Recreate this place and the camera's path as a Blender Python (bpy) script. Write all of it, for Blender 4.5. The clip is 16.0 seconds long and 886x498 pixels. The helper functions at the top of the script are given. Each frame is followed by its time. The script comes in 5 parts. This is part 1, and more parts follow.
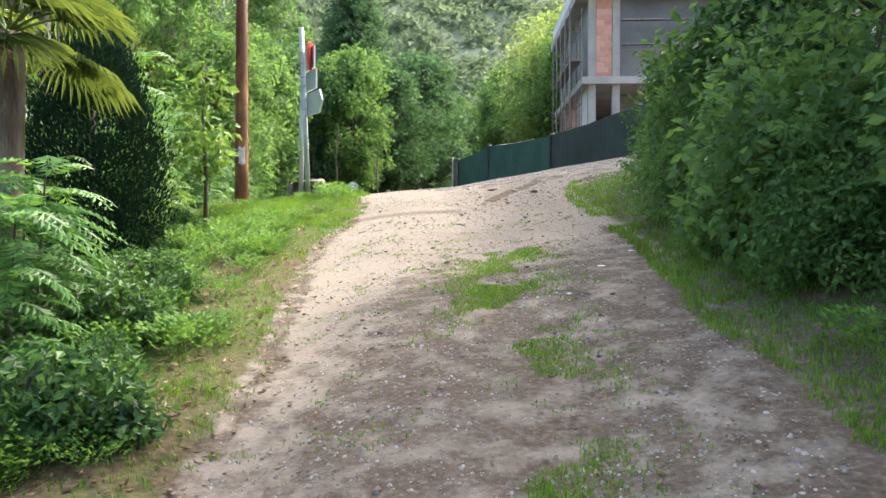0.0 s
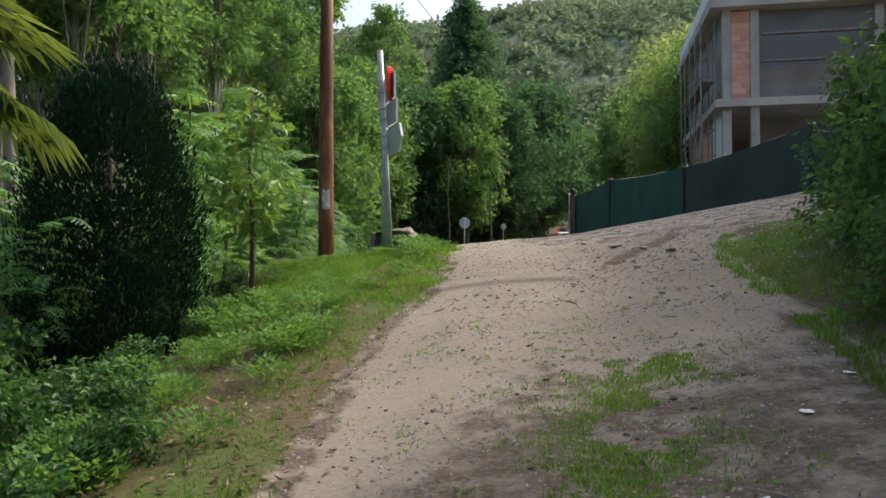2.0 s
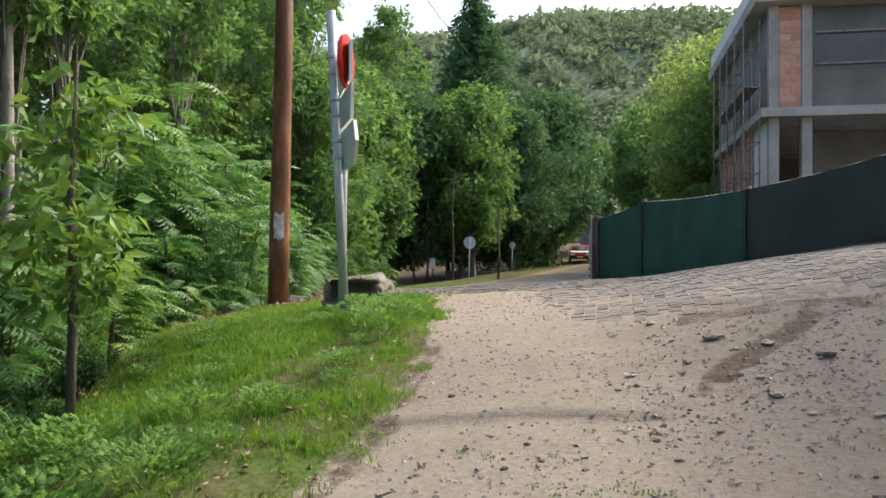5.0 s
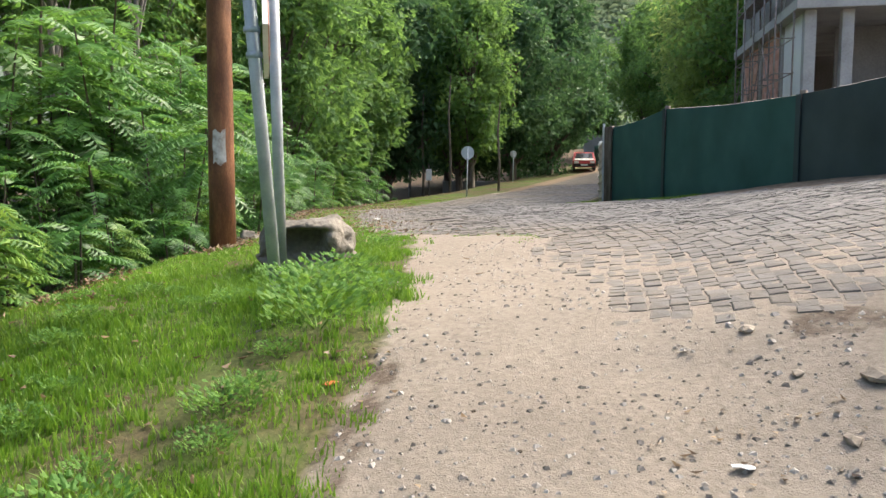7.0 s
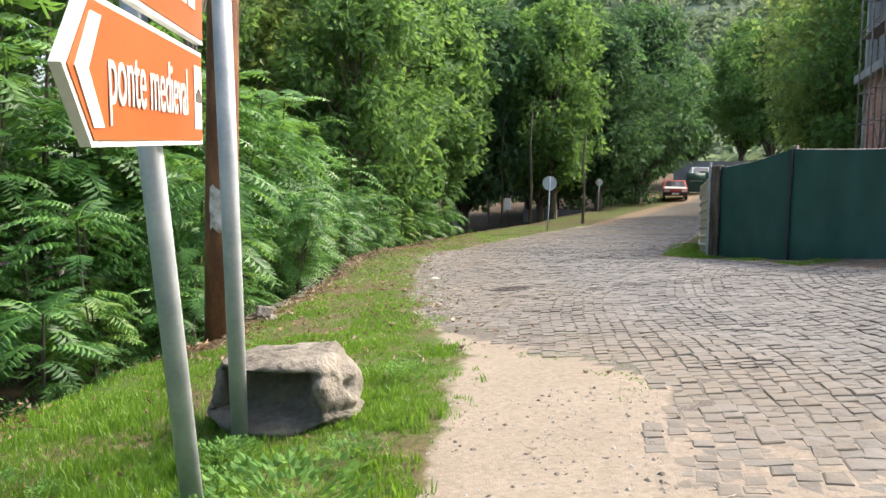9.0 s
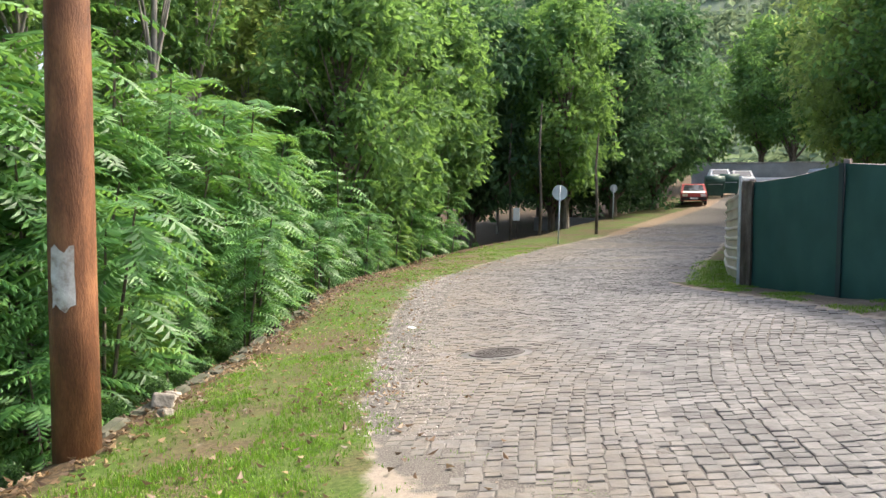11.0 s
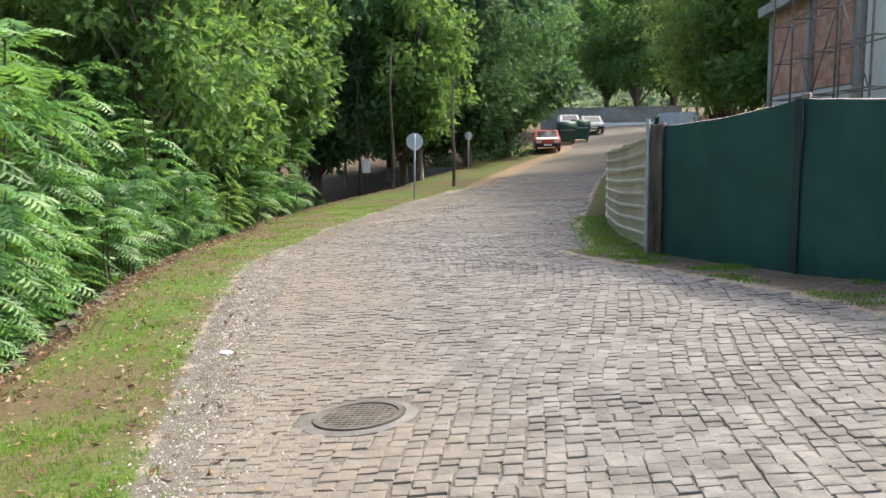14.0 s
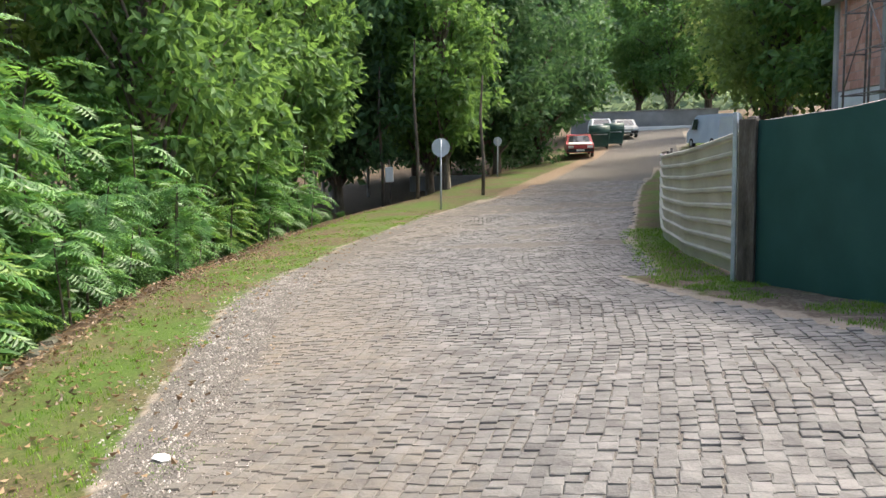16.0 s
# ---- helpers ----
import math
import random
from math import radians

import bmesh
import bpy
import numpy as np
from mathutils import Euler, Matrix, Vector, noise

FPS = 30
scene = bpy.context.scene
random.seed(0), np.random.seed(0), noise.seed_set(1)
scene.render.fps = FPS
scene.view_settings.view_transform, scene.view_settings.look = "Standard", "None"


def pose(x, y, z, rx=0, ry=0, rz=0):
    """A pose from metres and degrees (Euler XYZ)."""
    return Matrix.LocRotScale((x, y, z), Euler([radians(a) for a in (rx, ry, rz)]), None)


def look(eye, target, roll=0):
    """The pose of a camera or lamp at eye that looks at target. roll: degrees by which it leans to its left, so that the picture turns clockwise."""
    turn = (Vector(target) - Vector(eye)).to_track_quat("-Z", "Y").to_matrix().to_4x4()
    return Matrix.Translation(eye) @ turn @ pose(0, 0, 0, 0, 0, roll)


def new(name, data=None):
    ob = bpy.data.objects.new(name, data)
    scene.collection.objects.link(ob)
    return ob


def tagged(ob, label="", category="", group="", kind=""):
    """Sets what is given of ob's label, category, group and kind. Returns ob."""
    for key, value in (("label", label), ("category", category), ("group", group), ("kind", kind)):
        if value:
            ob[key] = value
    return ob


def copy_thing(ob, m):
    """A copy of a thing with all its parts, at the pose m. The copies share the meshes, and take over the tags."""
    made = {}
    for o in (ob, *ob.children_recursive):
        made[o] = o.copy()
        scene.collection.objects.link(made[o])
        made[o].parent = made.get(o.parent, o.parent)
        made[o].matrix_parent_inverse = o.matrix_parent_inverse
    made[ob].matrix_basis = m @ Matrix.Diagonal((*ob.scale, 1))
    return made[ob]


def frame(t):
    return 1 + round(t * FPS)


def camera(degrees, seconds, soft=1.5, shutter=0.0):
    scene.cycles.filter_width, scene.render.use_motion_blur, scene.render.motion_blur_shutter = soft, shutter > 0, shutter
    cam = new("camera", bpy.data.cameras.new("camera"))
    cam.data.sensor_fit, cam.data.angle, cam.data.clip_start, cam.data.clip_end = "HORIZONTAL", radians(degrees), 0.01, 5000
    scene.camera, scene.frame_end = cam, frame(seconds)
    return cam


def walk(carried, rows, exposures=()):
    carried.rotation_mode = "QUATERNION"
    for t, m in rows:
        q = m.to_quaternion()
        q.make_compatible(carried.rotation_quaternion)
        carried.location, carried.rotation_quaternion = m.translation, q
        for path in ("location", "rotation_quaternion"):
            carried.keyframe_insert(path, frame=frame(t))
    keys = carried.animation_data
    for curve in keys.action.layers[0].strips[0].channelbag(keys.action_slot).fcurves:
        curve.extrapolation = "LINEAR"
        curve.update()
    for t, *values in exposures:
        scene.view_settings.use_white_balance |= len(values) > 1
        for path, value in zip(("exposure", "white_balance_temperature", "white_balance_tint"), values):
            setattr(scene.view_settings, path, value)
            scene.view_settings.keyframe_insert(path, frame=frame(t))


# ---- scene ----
cam = camera(57.0, 16.0)
PATH = [
    (0, (1.422, 0.053, 1.341), (1.173, 2.036, 1.267), -0.1),
    (0.5, (1.422, 0.729, 1.477), (1.067, 2.698, 1.501), 0.1),
    (1, (1.448, 1.348, 1.641), (0.988, 3.294, 1.675), 0.7),
    (1.5, (1.347, 2.04, 1.736), (0.879, 3.984, 1.747), 0.6),
    (2, (1.238, 2.769, 1.778), (0.702, 4.696, 1.777), -0.5),
    (2.5, (1.097, 3.503, 1.857), (0.54, 5.424, 1.866), 0.0),
    (3, (0.923, 4.221, 1.955), (0.421, 6.157, 1.931), -0.9),
    (3.5, (0.757, 4.957, 2.116), (0.198, 6.877, 2.165), 0.2),
    (4, (0.564, 5.679, 2.155), (0.027, 7.605, 2.197), 0.8),
    (6.3, (0.13, 8.341, 2.461), (-0.477, 10.243, 2.346), -0.2),
    (6.5, (0.036, 8.637, 2.451), (-0.564, 10.537, 2.284), 0.2),
    (7, (-0.117, 9.321, 2.564), (-0.671, 11.232, 2.362), -0.2),
    (7.5, (-0.238, 10.001, 2.716), (-0.857, 11.893, 2.532), 0.5),
    (8, (-0.452, 10.649, 2.802), (-1.084, 12.529, 2.542), 1.9),
    (8.5, (-0.593, 11.298, 2.902), (-1.269, 13.168, 2.681), -0.5),
    (9, (-0.725, 11.896, 3.049), (-1.468, 13.746, 2.892), 0.7),
    (11.5, (-1.278, 14.792, 3.413), (-2.061, 16.626, 3.26), -0.2),
    (12, (-1.481, 15.323, 3.402), (-2.226, 17.17, 3.224), -0.5),
    (12.5, (-1.662, 15.858, 3.411), (-2.335, 17.73, 3.2), -2.3),
    (13, (-1.84, 16.408, 3.483), (-2.371, 18.315, 3.196), -1.2),
    (13.5, (-2.094, 16.929, 3.47), (-2.504, 18.866, 3.189), -2.4),
    (14, (-2.295, 17.482, 3.404), (-2.721, 19.416, 3.126), -0.9),
    (14.5, (-2.505, 18.046, 3.31), (-2.894, 20.0, 3.137), -0.7),
    (15, (-2.616, 18.575, 3.388), (-3.05, 20.519, 3.207), -0.8),
    (15.5, (-2.73, 19.19, 3.363), (-3.25, 21.113, 3.184), 0.2),
    (16, (-2.888, 19.79, 3.331), (-3.378, 21.712, 3.072), -1.6),
]
EXPOSURES = ((0, 2.25), (.5, 1.6), (1, 1.15), (2, 1.0), (4.2, 1.2), (6.3, 1.5), (7, 1.65), (9, 1.75), (11.3, 1.9), (16, 1.85))
walk(cam, [(t, look(eye, target, roll)) for t, eye, target, roll in PATH], EXPOSURES)

# ---- world, sun ----
SUN_AZ, SUN_EL = 42.0, 46.0          # degrees: azimuth to the right of +y, height
world = bpy.data.worlds.new("sky")
scene.world = world
world.use_nodes = True
wn = world.node_tree.nodes
sky = wn.new("ShaderNodeTexSky")
sky.sky_type = 'NISHITA'
sky.sun_disc = False
sky.sun_elevation = radians(SUN_EL)
sky.sun_rotation = radians(SUN_AZ)
sky.air_density, sky.dust_density, sky.ozone_density = 1.0, 6.0, 0.5
wn["Background"].inputs[1].default_value = 0.15
world.node_tree.links.new(sky.outputs[0], wn["Background"].inputs[0])
sun = new("sun", bpy.data.lights.new("sun", "SUN"))
sun.data.energy, sun.data.angle, sun.data.color = 1.4, radians(5.0), (1.0, 0.915, 0.78)
_d = Vector((math.sin(radians(SUN_AZ)) * math.cos(radians(SUN_EL)), math.cos(radians(SUN_AZ)) * math.cos(radians(SUN_EL)), math.sin(radians(SUN_EL))))
sun.matrix_world = look(_d * 60, (0, 0, 0))

# ---- lie of the land ----
YB = (-30, -10, 0, 6.2, 8, 9.5, 10.2, 11.6, 12.4, 13.7, 14.8, 16.7, 19, 22, 26, 30, 36, 45, 50, 60, 72, 85, 100, 130)
ZB = (-4.0, -1.7, -.24, .68, .84, 1.06, 1.18, 1.42, 1.57, 1.77, 1.83, 1.88, 1.82, 1.74, 1.70, 1.52, 1.25, 1.25, 1.40, 1.75, 2.15, 3.2, 4.5, 6)
XC = (-30, 0, 8, 14.8, 19.8, 30, 45, 60, 75, 130)
XV = (3, 1.5, .1, -1.3, -2.9, -4.8, -5.8, -5, -4, 0)


def ss(a, b, v):
    t = min(1.0, max(0.0, (v - a) / (b - a)))
    return t * t * (3 - 2 * t)


def land(x, y):
    """Height of the walked surface at x, y."""
    z = float(np.interp(y, YB, ZB))
    d = max(-6.0, min(12.0, x - float(np.interp(y, XC, XV))))
    z += .085 * d * (1 - .6 * ss(22, 30, y))
    z += .085 * min(12, max(0.0, x + .2)) * ss(11, 15, y) * (1 - ss(34, 50, y))
    return z


# ---- helpers for building ----
RND = random.Random(7)


def part(name, bm, material, parent=None, label="", smooth=False):
    """Links a bmesh as one mesh object under a thing or a part."""
    me = bpy.data.meshes.new(name)
    bm.to_mesh(me)
    bm.free()
    if smooth:
        for p in me.polygons:
            p.use_smooth = True
    for m in (material if isinstance(material, (list, tuple)) else [material]):
        me.materials.append(m)
    ob = new(name, me)
    if parent is not None:
        ob.parent = parent
    if label:
        tagged(ob, label=label)
    return ob


def raw(name, verts, faces, material, parent=None, label="", smooth=False):
    me = bpy.data.meshes.new(name)
    me.from_pydata(verts, [], faces)
    me.update()
    if smooth:
        me.polygons.foreach_set("use_smooth", [True] * len(me.polygons))
    me.materials.append(material)
    ob = new(name, me)
    if parent is not None:
        ob.parent = parent
    if label:
        tagged(ob, label=label)
    return ob


def thing(name, label, category, m=None, group="", kind=""):
    ob = new(name)
    ob.empty_display_size = 0.2
    if m is not None:
        ob.matrix_world = m
    return tagged(ob, label, category, group, kind)


def add_box(bm, c, size, m=None, bevel=0.0):
    r = bmesh.ops.create_cube(bm, size=1.0)
    vs = r["verts"]
    bmesh.ops.scale(bm, vec=size, verts=vs)
    bmesh.ops.translate(bm, vec=c, verts=vs)
    if bevel:
        es = list({e for v in vs for e in v.link_edges})
        g = bmesh.ops.bevel(bm, geom=es, offset=bevel, segments=2, affect='EDGES', profile=0.5)
        vs = list({v for f in g["faces"] for v in f.verts} | {v for v in vs if v.is_valid})
    if m is not None:
        bmesh.ops.transform(bm, matrix=m, verts=vs)
    return vs


def box(c, size, m=None, bevel=0.0):
    bm = bmesh.new()
    add_box(bm, c, size, m, bevel)
    return bm


def add_tube(bm, pts, radii, n=8, cap=True):
    """A tube along points with a radius at each."""
    rings = []
    for i, p in enumerate(pts):
        p = Vector(p)
        a = Vector(pts[max(0, i - 1)])
        b = Vector(pts[min(len(pts) - 1, i + 1)])
        d = (b - a).normalized()
        s = d.cross(Vector((0.31, 0.95, 0.02)))
        if s.length < 0.1:
            s = d.cross(Vector((1, 0, 0)))
        s.normalize()
        u = s.cross(d)
        rings.append([bm.verts.new(p + (s * math.cos(k * 2 * math.pi / n) + u * math.sin(k * 2 * math.pi / n)) * radii[i]) for k in range(n)])
    for r0, r1 in zip(rings, rings[1:]):
        for k in range(n):
            f = bm.faces.new((r0[k], r0[(k + 1) % n], r1[(k + 1) % n], r1[k]))
            f.smooth = True
    if cap:
        bm.faces.new(rings[0])
        bm.faces.new(list(reversed(rings[-1])))


def tube(pts, radii, n=8):
    bm = bmesh.new()
    add_tube(bm, pts, radii if isinstance(radii, (list, tuple)) else [radii] * len(pts), n)
    bmesh.ops.recalc_face_normals(bm, faces=bm.faces)
    return bm


# ---- materials ----
def material(name, colours, scale=4.0, rough=0.8, bump=0.3, fine=40.0, metal=0.0, dist=0.02, island=0.0, stretch=(1, 1, 1), spec=0.3):
    """A surface whose colour wanders between the given ones at two scales, with fine relief."""
    m = bpy.data.materials.new(name)
    m.use_nodes = True
    nt = m.node_tree
    n, l = nt.nodes, nt.links
    b = n["Principled BSDF"]
    co = n.new("ShaderNodeTexCoord")
    mp = n.new("ShaderNodeMapping")
    mp.inputs["Scale"].default_value = stretch
    l.new(co.outputs["Object"], mp.inputs[0])
    a = n.new("ShaderNodeTexNoise")
    a.inputs["Scale"].default_value, a.inputs["Detail"].default_value = scale, 6
    f = n.new("ShaderNodeTexNoise")
    f.inputs["Scale"].default_value, f.inputs["Detail"].default_value = fine, 4
    l.new(mp.outputs[0], a.inputs[0])
    l.new(mp.outputs[0], f.inputs[0])
    mix = n.new("ShaderNodeMath")
    mix.operation = 'MULTIPLY_ADD'
    l.new(f.outputs[0], mix.inputs[0])
    mix.inputs[1].default_value = 0.45
    ad = n.new("ShaderNodeMath")
    ad.operation = 'MULTIPLY_ADD'
    l.new(a.outputs[0], ad.inputs[0])
    ad.inputs[1].default_value, ad.inputs[2].default_value = 1.3, -0.37
    l.new(ad.outputs[0], mix.inputs[2])
    top = mix.outputs[0]
    if island:
        g = n.new("ShaderNodeNewGeometry")
        o = n.new("ShaderNodeObjectInfo")
        s = n.new("ShaderNodeMath")
        s.operation = 'ADD'
        l.new(g.outputs["Random Per Island"], s.inputs[0])
        l.new(o.outputs["Random"], s.inputs[1])
        fr = n.new("ShaderNodeMath")
        fr.operation = 'FRACT'
        l.new(s.outputs[0], fr.inputs[0])
        k = n.new("ShaderNodeMath")
        k.operation = 'MULTIPLY_ADD'
        l.new(fr.outputs[0], k.inputs[0])
        k.inputs[1].default_value = island
        sub = n.new("ShaderNodeMath")
        sub.operation = 'SUBTRACT'
        l.new(top, sub.inputs[0])
        sub.inputs[1].default_value = island / 2
        l.new(sub.outputs[0], k.inputs[2])
        top = k.outputs[0]
    r = n.new("ShaderNodeValToRGB")
    e = r.color_ramp.elements
    while len(e) < len(colours):
        e.new(0.5)
    for i, c in enumerate(colours):
        e[i].position = 0.2 + 0.6 * i / max(1, len(colours) - 1)
        e[i].color = (*c, 1)
    l.new(top, r.inputs[0])
    l.new(r.outputs[0], b.inputs["Base Color"])
    b.inputs["Roughness"].default_value, b.inputs["Metallic"].default_value = rough, metal
    b.inputs["Specular IOR Level"].default_value = spec
    if bump:
        u = n.new("ShaderNodeBump")
        u.inputs["Strength"].default_value, u.inputs["Distance"].default_value = bump, dist
        l.new(mix.outputs[0], u.inputs["Height"])
        l.new(u.outputs[0], b.inputs["Normal"])
    return m


def leaf_material(name, colours, through_colour, rough=0.45, share=0.35, gloss=0.35):
    """Leaves: a little shine, and light that comes through the blade. Each leaf has its own shade."""
    m = material(name, colours, 0.7, rough, 0.0, 9.0, island=0.7, spec=gloss)
    nt = m.node_tree
    n, l = nt.nodes, nt.links
    b = n["Principled BSDF"]
    t = n.new("ShaderNodeBsdfTranslucent")
    mx = n.new("ShaderNodeMixRGB")
    mx.blend_type = 'MIX'
    mx.inputs[0].default_value = 0.6
    l.new(b.inputs["Base Color"].links[0].from_socket, mx.inputs[1])
    mx.inputs[2].default_value = (*through_colour, 1)
    l.new(mx.outputs[0], t.inputs[0])
    s = n.new("ShaderNodeMixShader")
    s.inputs[0].default_value = share
    l.new(b.outputs[0], s.inputs[1])
    l.new(t.outputs[0], s.inputs[2])
    l.new(s.outputs[0], n["Material Output"].inputs[0])
    return m


M_BARK = material("bark", [(.05, .04, .03), (.11, .09, .07), (.2, .18, .15)], 3, .9, .8, 30, stretch=(3, 3, .6), dist=.03)
M_BARK_PALE = material("pale_bark", [(.1, .095, .08), (.2, .185, .165), (.32, .3, .27)], 3, .85, .5, 25, stretch=(2, 2, .8))
M_FERN = leaf_material("ailanthus_leaf", [(.03, .095, .027), (.064, .17, .047), (.12, .26, .064)], (.27, .5, .075), share=.38)
M_FERN_NEW = leaf_material("young_leaf", [(.06, .15, .03), (.11, .23, .04), (.19, .3, .06)], (.32, .48, .07))
M_BROAD = leaf_material("broad_leaf", [(.043, .105, .04), (.085, .178, .06), (.14, .255, .08)], (.26, .44, .08), rough=.6, gloss=.2, share=.42)
M_DARK = leaf_material("dark_leaf", [(.034, .078, .04), (.062, .132, .06), (.1, .18, .08)], (.14, .28, .08), rough=.65, share=.32, gloss=.15)
# cypress green darkened further for the shadow the bush stands in
M_CYPRESS = leaf_material("shaded_cypress_scale", [(.013, .032, .017), (.018, .042, .021), (.025, .053, .026)], (.03, .07, .02), rough=.9, share=.06, gloss=.05)
M_LIGHT = leaf_material("plane_leaf", [(.09, .16, .05), (.15, .245, .07), (.22, .32, .09)], (.45, .56, .14), share=.5)
M_IVY = leaf_material("ivy_leaf", [(.026, .07, .022), (.052, .125, .036), (.1, .19, .05)], (.16, .32, .06), rough=.45, share=.3, gloss=.25)
M_BRAMBLE = leaf_material("bramble_leaf", [(.014, .042, .014), (.034, .095, .026), (.105, .21, .05)], (.16, .34, .06), rough=.45, share=.3, gloss=.3)
M_WEED = leaf_material("weed_leaf", [(.045, .12, .025), (.085, .2, .04), (.15, .28, .06)], (.3, .52, .08), rough=.6, gloss=.2)
M_GRASS = leaf_material("grass_blade", [(.05, .13, .014), (.095, .21, .022), (.17, .275, .04)], (.27, .48, .04), share=.4)
M_STRAW = leaf_material("dry_leaf", [(.06, .036, .02), (.13, .082, .043), (.24, .165, .085)], (.3, .18, .06), share=.2)
M_COBBLE = material("granite_sett", [(.078, .076, .073), (.122, .119, .114), (.18, .175, .167)], 4, .75, .7, 60, island=.28, dist=.012, spec=.3)
M_STONE = material("rock", [(.13, .115, .095), (.24, .22, .185), (.36, .335, .285)], 3, .88, .9, 22, dist=.04)
M_BOULDER = material("weathered_boulder", [(.085, .075, .062), (.165, .15, .125), (.27, .25, .215)], 2.5, .9, .9, 20, dist=.04)
M_MOSSY = material("mossy_stone", [(.035, .04, .025), (.065, .07, .045), (.12, .115, .09)], 4, .95, .8, 25, dist=.02)
M_DIRTSTONE = material("earthy_stone", [(.2, .168, .132), (.31, .265, .21), (.43, .38, .31)], 5, .9, .6, 40, island=.4, dist=.01)
M_CLOD = material("earth_clod", [(.05, .04, .03), (.09, .072, .054), (.15, .122, .094)], 6, .95, .9, 60, dist=.01)
M_PEBBLE = material("pebble", [(.12, .108, .094), (.25, .228, .2), (.42, .395, .355)], 6, .85, .3, 50, island=.5)
M_STEEL = material("galvanised_steel", [(.33, .37, .4), (.42, .46, .49), (.52, .56, .58)], 6, .5, .06, 60, metal=.25)
M_POLE = material("creosoted_wood", [(.06, .025, .013), (.14, .06, .028), (.26, .12, .055)], 2.2, .6, .8, 28, stretch=(3, 3, .9), dist=.015)
M_WHITE = material("white_paint", [(.6, .6, .58), (.75, .75, .73), (.82, .82, .8)], 4, .5, .06, 40)
M_PATCH = material("worn_white_paint", [(.2, .15, .11), (.45, .43, .4), (.62, .61, .58)], 9, .7, .3, 40)
M_CONCRETE = material("concrete", [(.26, .25, .235), (.38, .37, .35), (.48, .465, .44)], .8, .9, .5, 18, dist=.02)
M_DARKCON = material("dark_concrete", [(.15, .145, .14), (.22, .215, .205), (.3, .29, .28)], .6, .9, .5, 16, dist=.02)
M_BRICK = material("hollow_brick", [(.5, .25, .18), (.6, .33, .25), (.66, .4, .32)], 3, .9, .5, 30, island=.6)
M_MORTAR = material("mortar", [(.3, .28, .26), (.4, .38, .35), (.46, .44, .41)], 3, .95, .4, 40)
M_RUST = material("scaffold_steel", [(.17, .13, .115), (.26, .22, .2), (.36, .32, .3)], 8, .6, .2, 60, metal=.5)
M_NET = material("green_screen", [(.022, .07, .063), (.03, .09, .082), (.042, .115, .105)], 1.2, .7, .35, 120, dist=.004, spec=.2)
M_NETDARK = material("dark_screen", [(.028, .045, .046), (.038, .058, .06), (.052, .076, .077)], 1.2, .7, .35, 120, dist=.004, spec=.2)
M_CORR = material("painted_sheet", [(.42, .38, .31), (.52, .48, .4), (.6, .56, .48)], 1.5, .5, .08, 30, metal=.15)
M_IRON = material("cast_iron", [(.055, .05, .045), (.09, .082, .074), (.14, .13, .118)], 8, .75, .4, 60, metal=.2)
M_RED = material("red_reflective", [(.5, .025, .012), (.62, .035, .018), (.7, .05, .025)], 3, .35, 0, 30)
M_ORANGE = material("brown_sign_face", [(.34, .085, .024), (.38, .098, .028), (.42, .115, .034)], 2, .4, 0, 30)
M_SIGNBACK = material("sign_back", [(.36, .41, .43), (.44, .49, .51), (.52, .57, .58)], 2, .55, .05, 40, metal=.2)
M_GLASS = material("car_glass", [(.02, .025, .03), (.03, .035, .04), (.05, .055, .06)], 2, .08, 0, 20, spec=.6)
M_RUBBER = material("rubber", [(.015, .015, .015), (.025, .025, .025), (.04, .04, .04)], 6, .85, .2, 50)
M_CARWHITE = material("white_lacquer", [(.62, .62, .6), (.7, .7, .68), (.76, .76, .75)], 1, .3, 0, 20, spec=.6)
M_CARRED = material("red_lacquer", [(.3, .03, .03), (.36, .035, .035), (.4, .05, .04)], 1, .3, 0, 20, spec=.6)
M_CARGREY = material("grey_lacquer", [(.3, .31, .31), (.36, .37, .37), (.42, .43, .43)], 1, .3, 0, 20, spec=.6)
M_CARBLUE = material("pale_blue_lacquer", [(.42, .5, .58), (.5, .58, .66), (.58, .66, .72)], 1, .35, 0, 20, spec=.6)
M_BIN = material("green_bin", [(.02, .06, .045), (.03, .08, .06), (.045, .1, .08)], 2, .5, .1, 30)
M_WALLPAINT = material("lime_render", [(.62, .62, .61), (.72, .72, .7), (.8, .8, .78)], .6, .9, .2, 20)
M_PALM = leaf_material("palm_leaf", [(.025, .06, .016), (.055, .105, .024), (.12, .155, .036)], (.28, .36, .05), share=.4)
M_DEADPALM = leaf_material("dead_palm_leaf", [(.16, .07, .02), (.27, .12, .03), (.38, .19, .06)], (.45, .2, .04), share=.35)


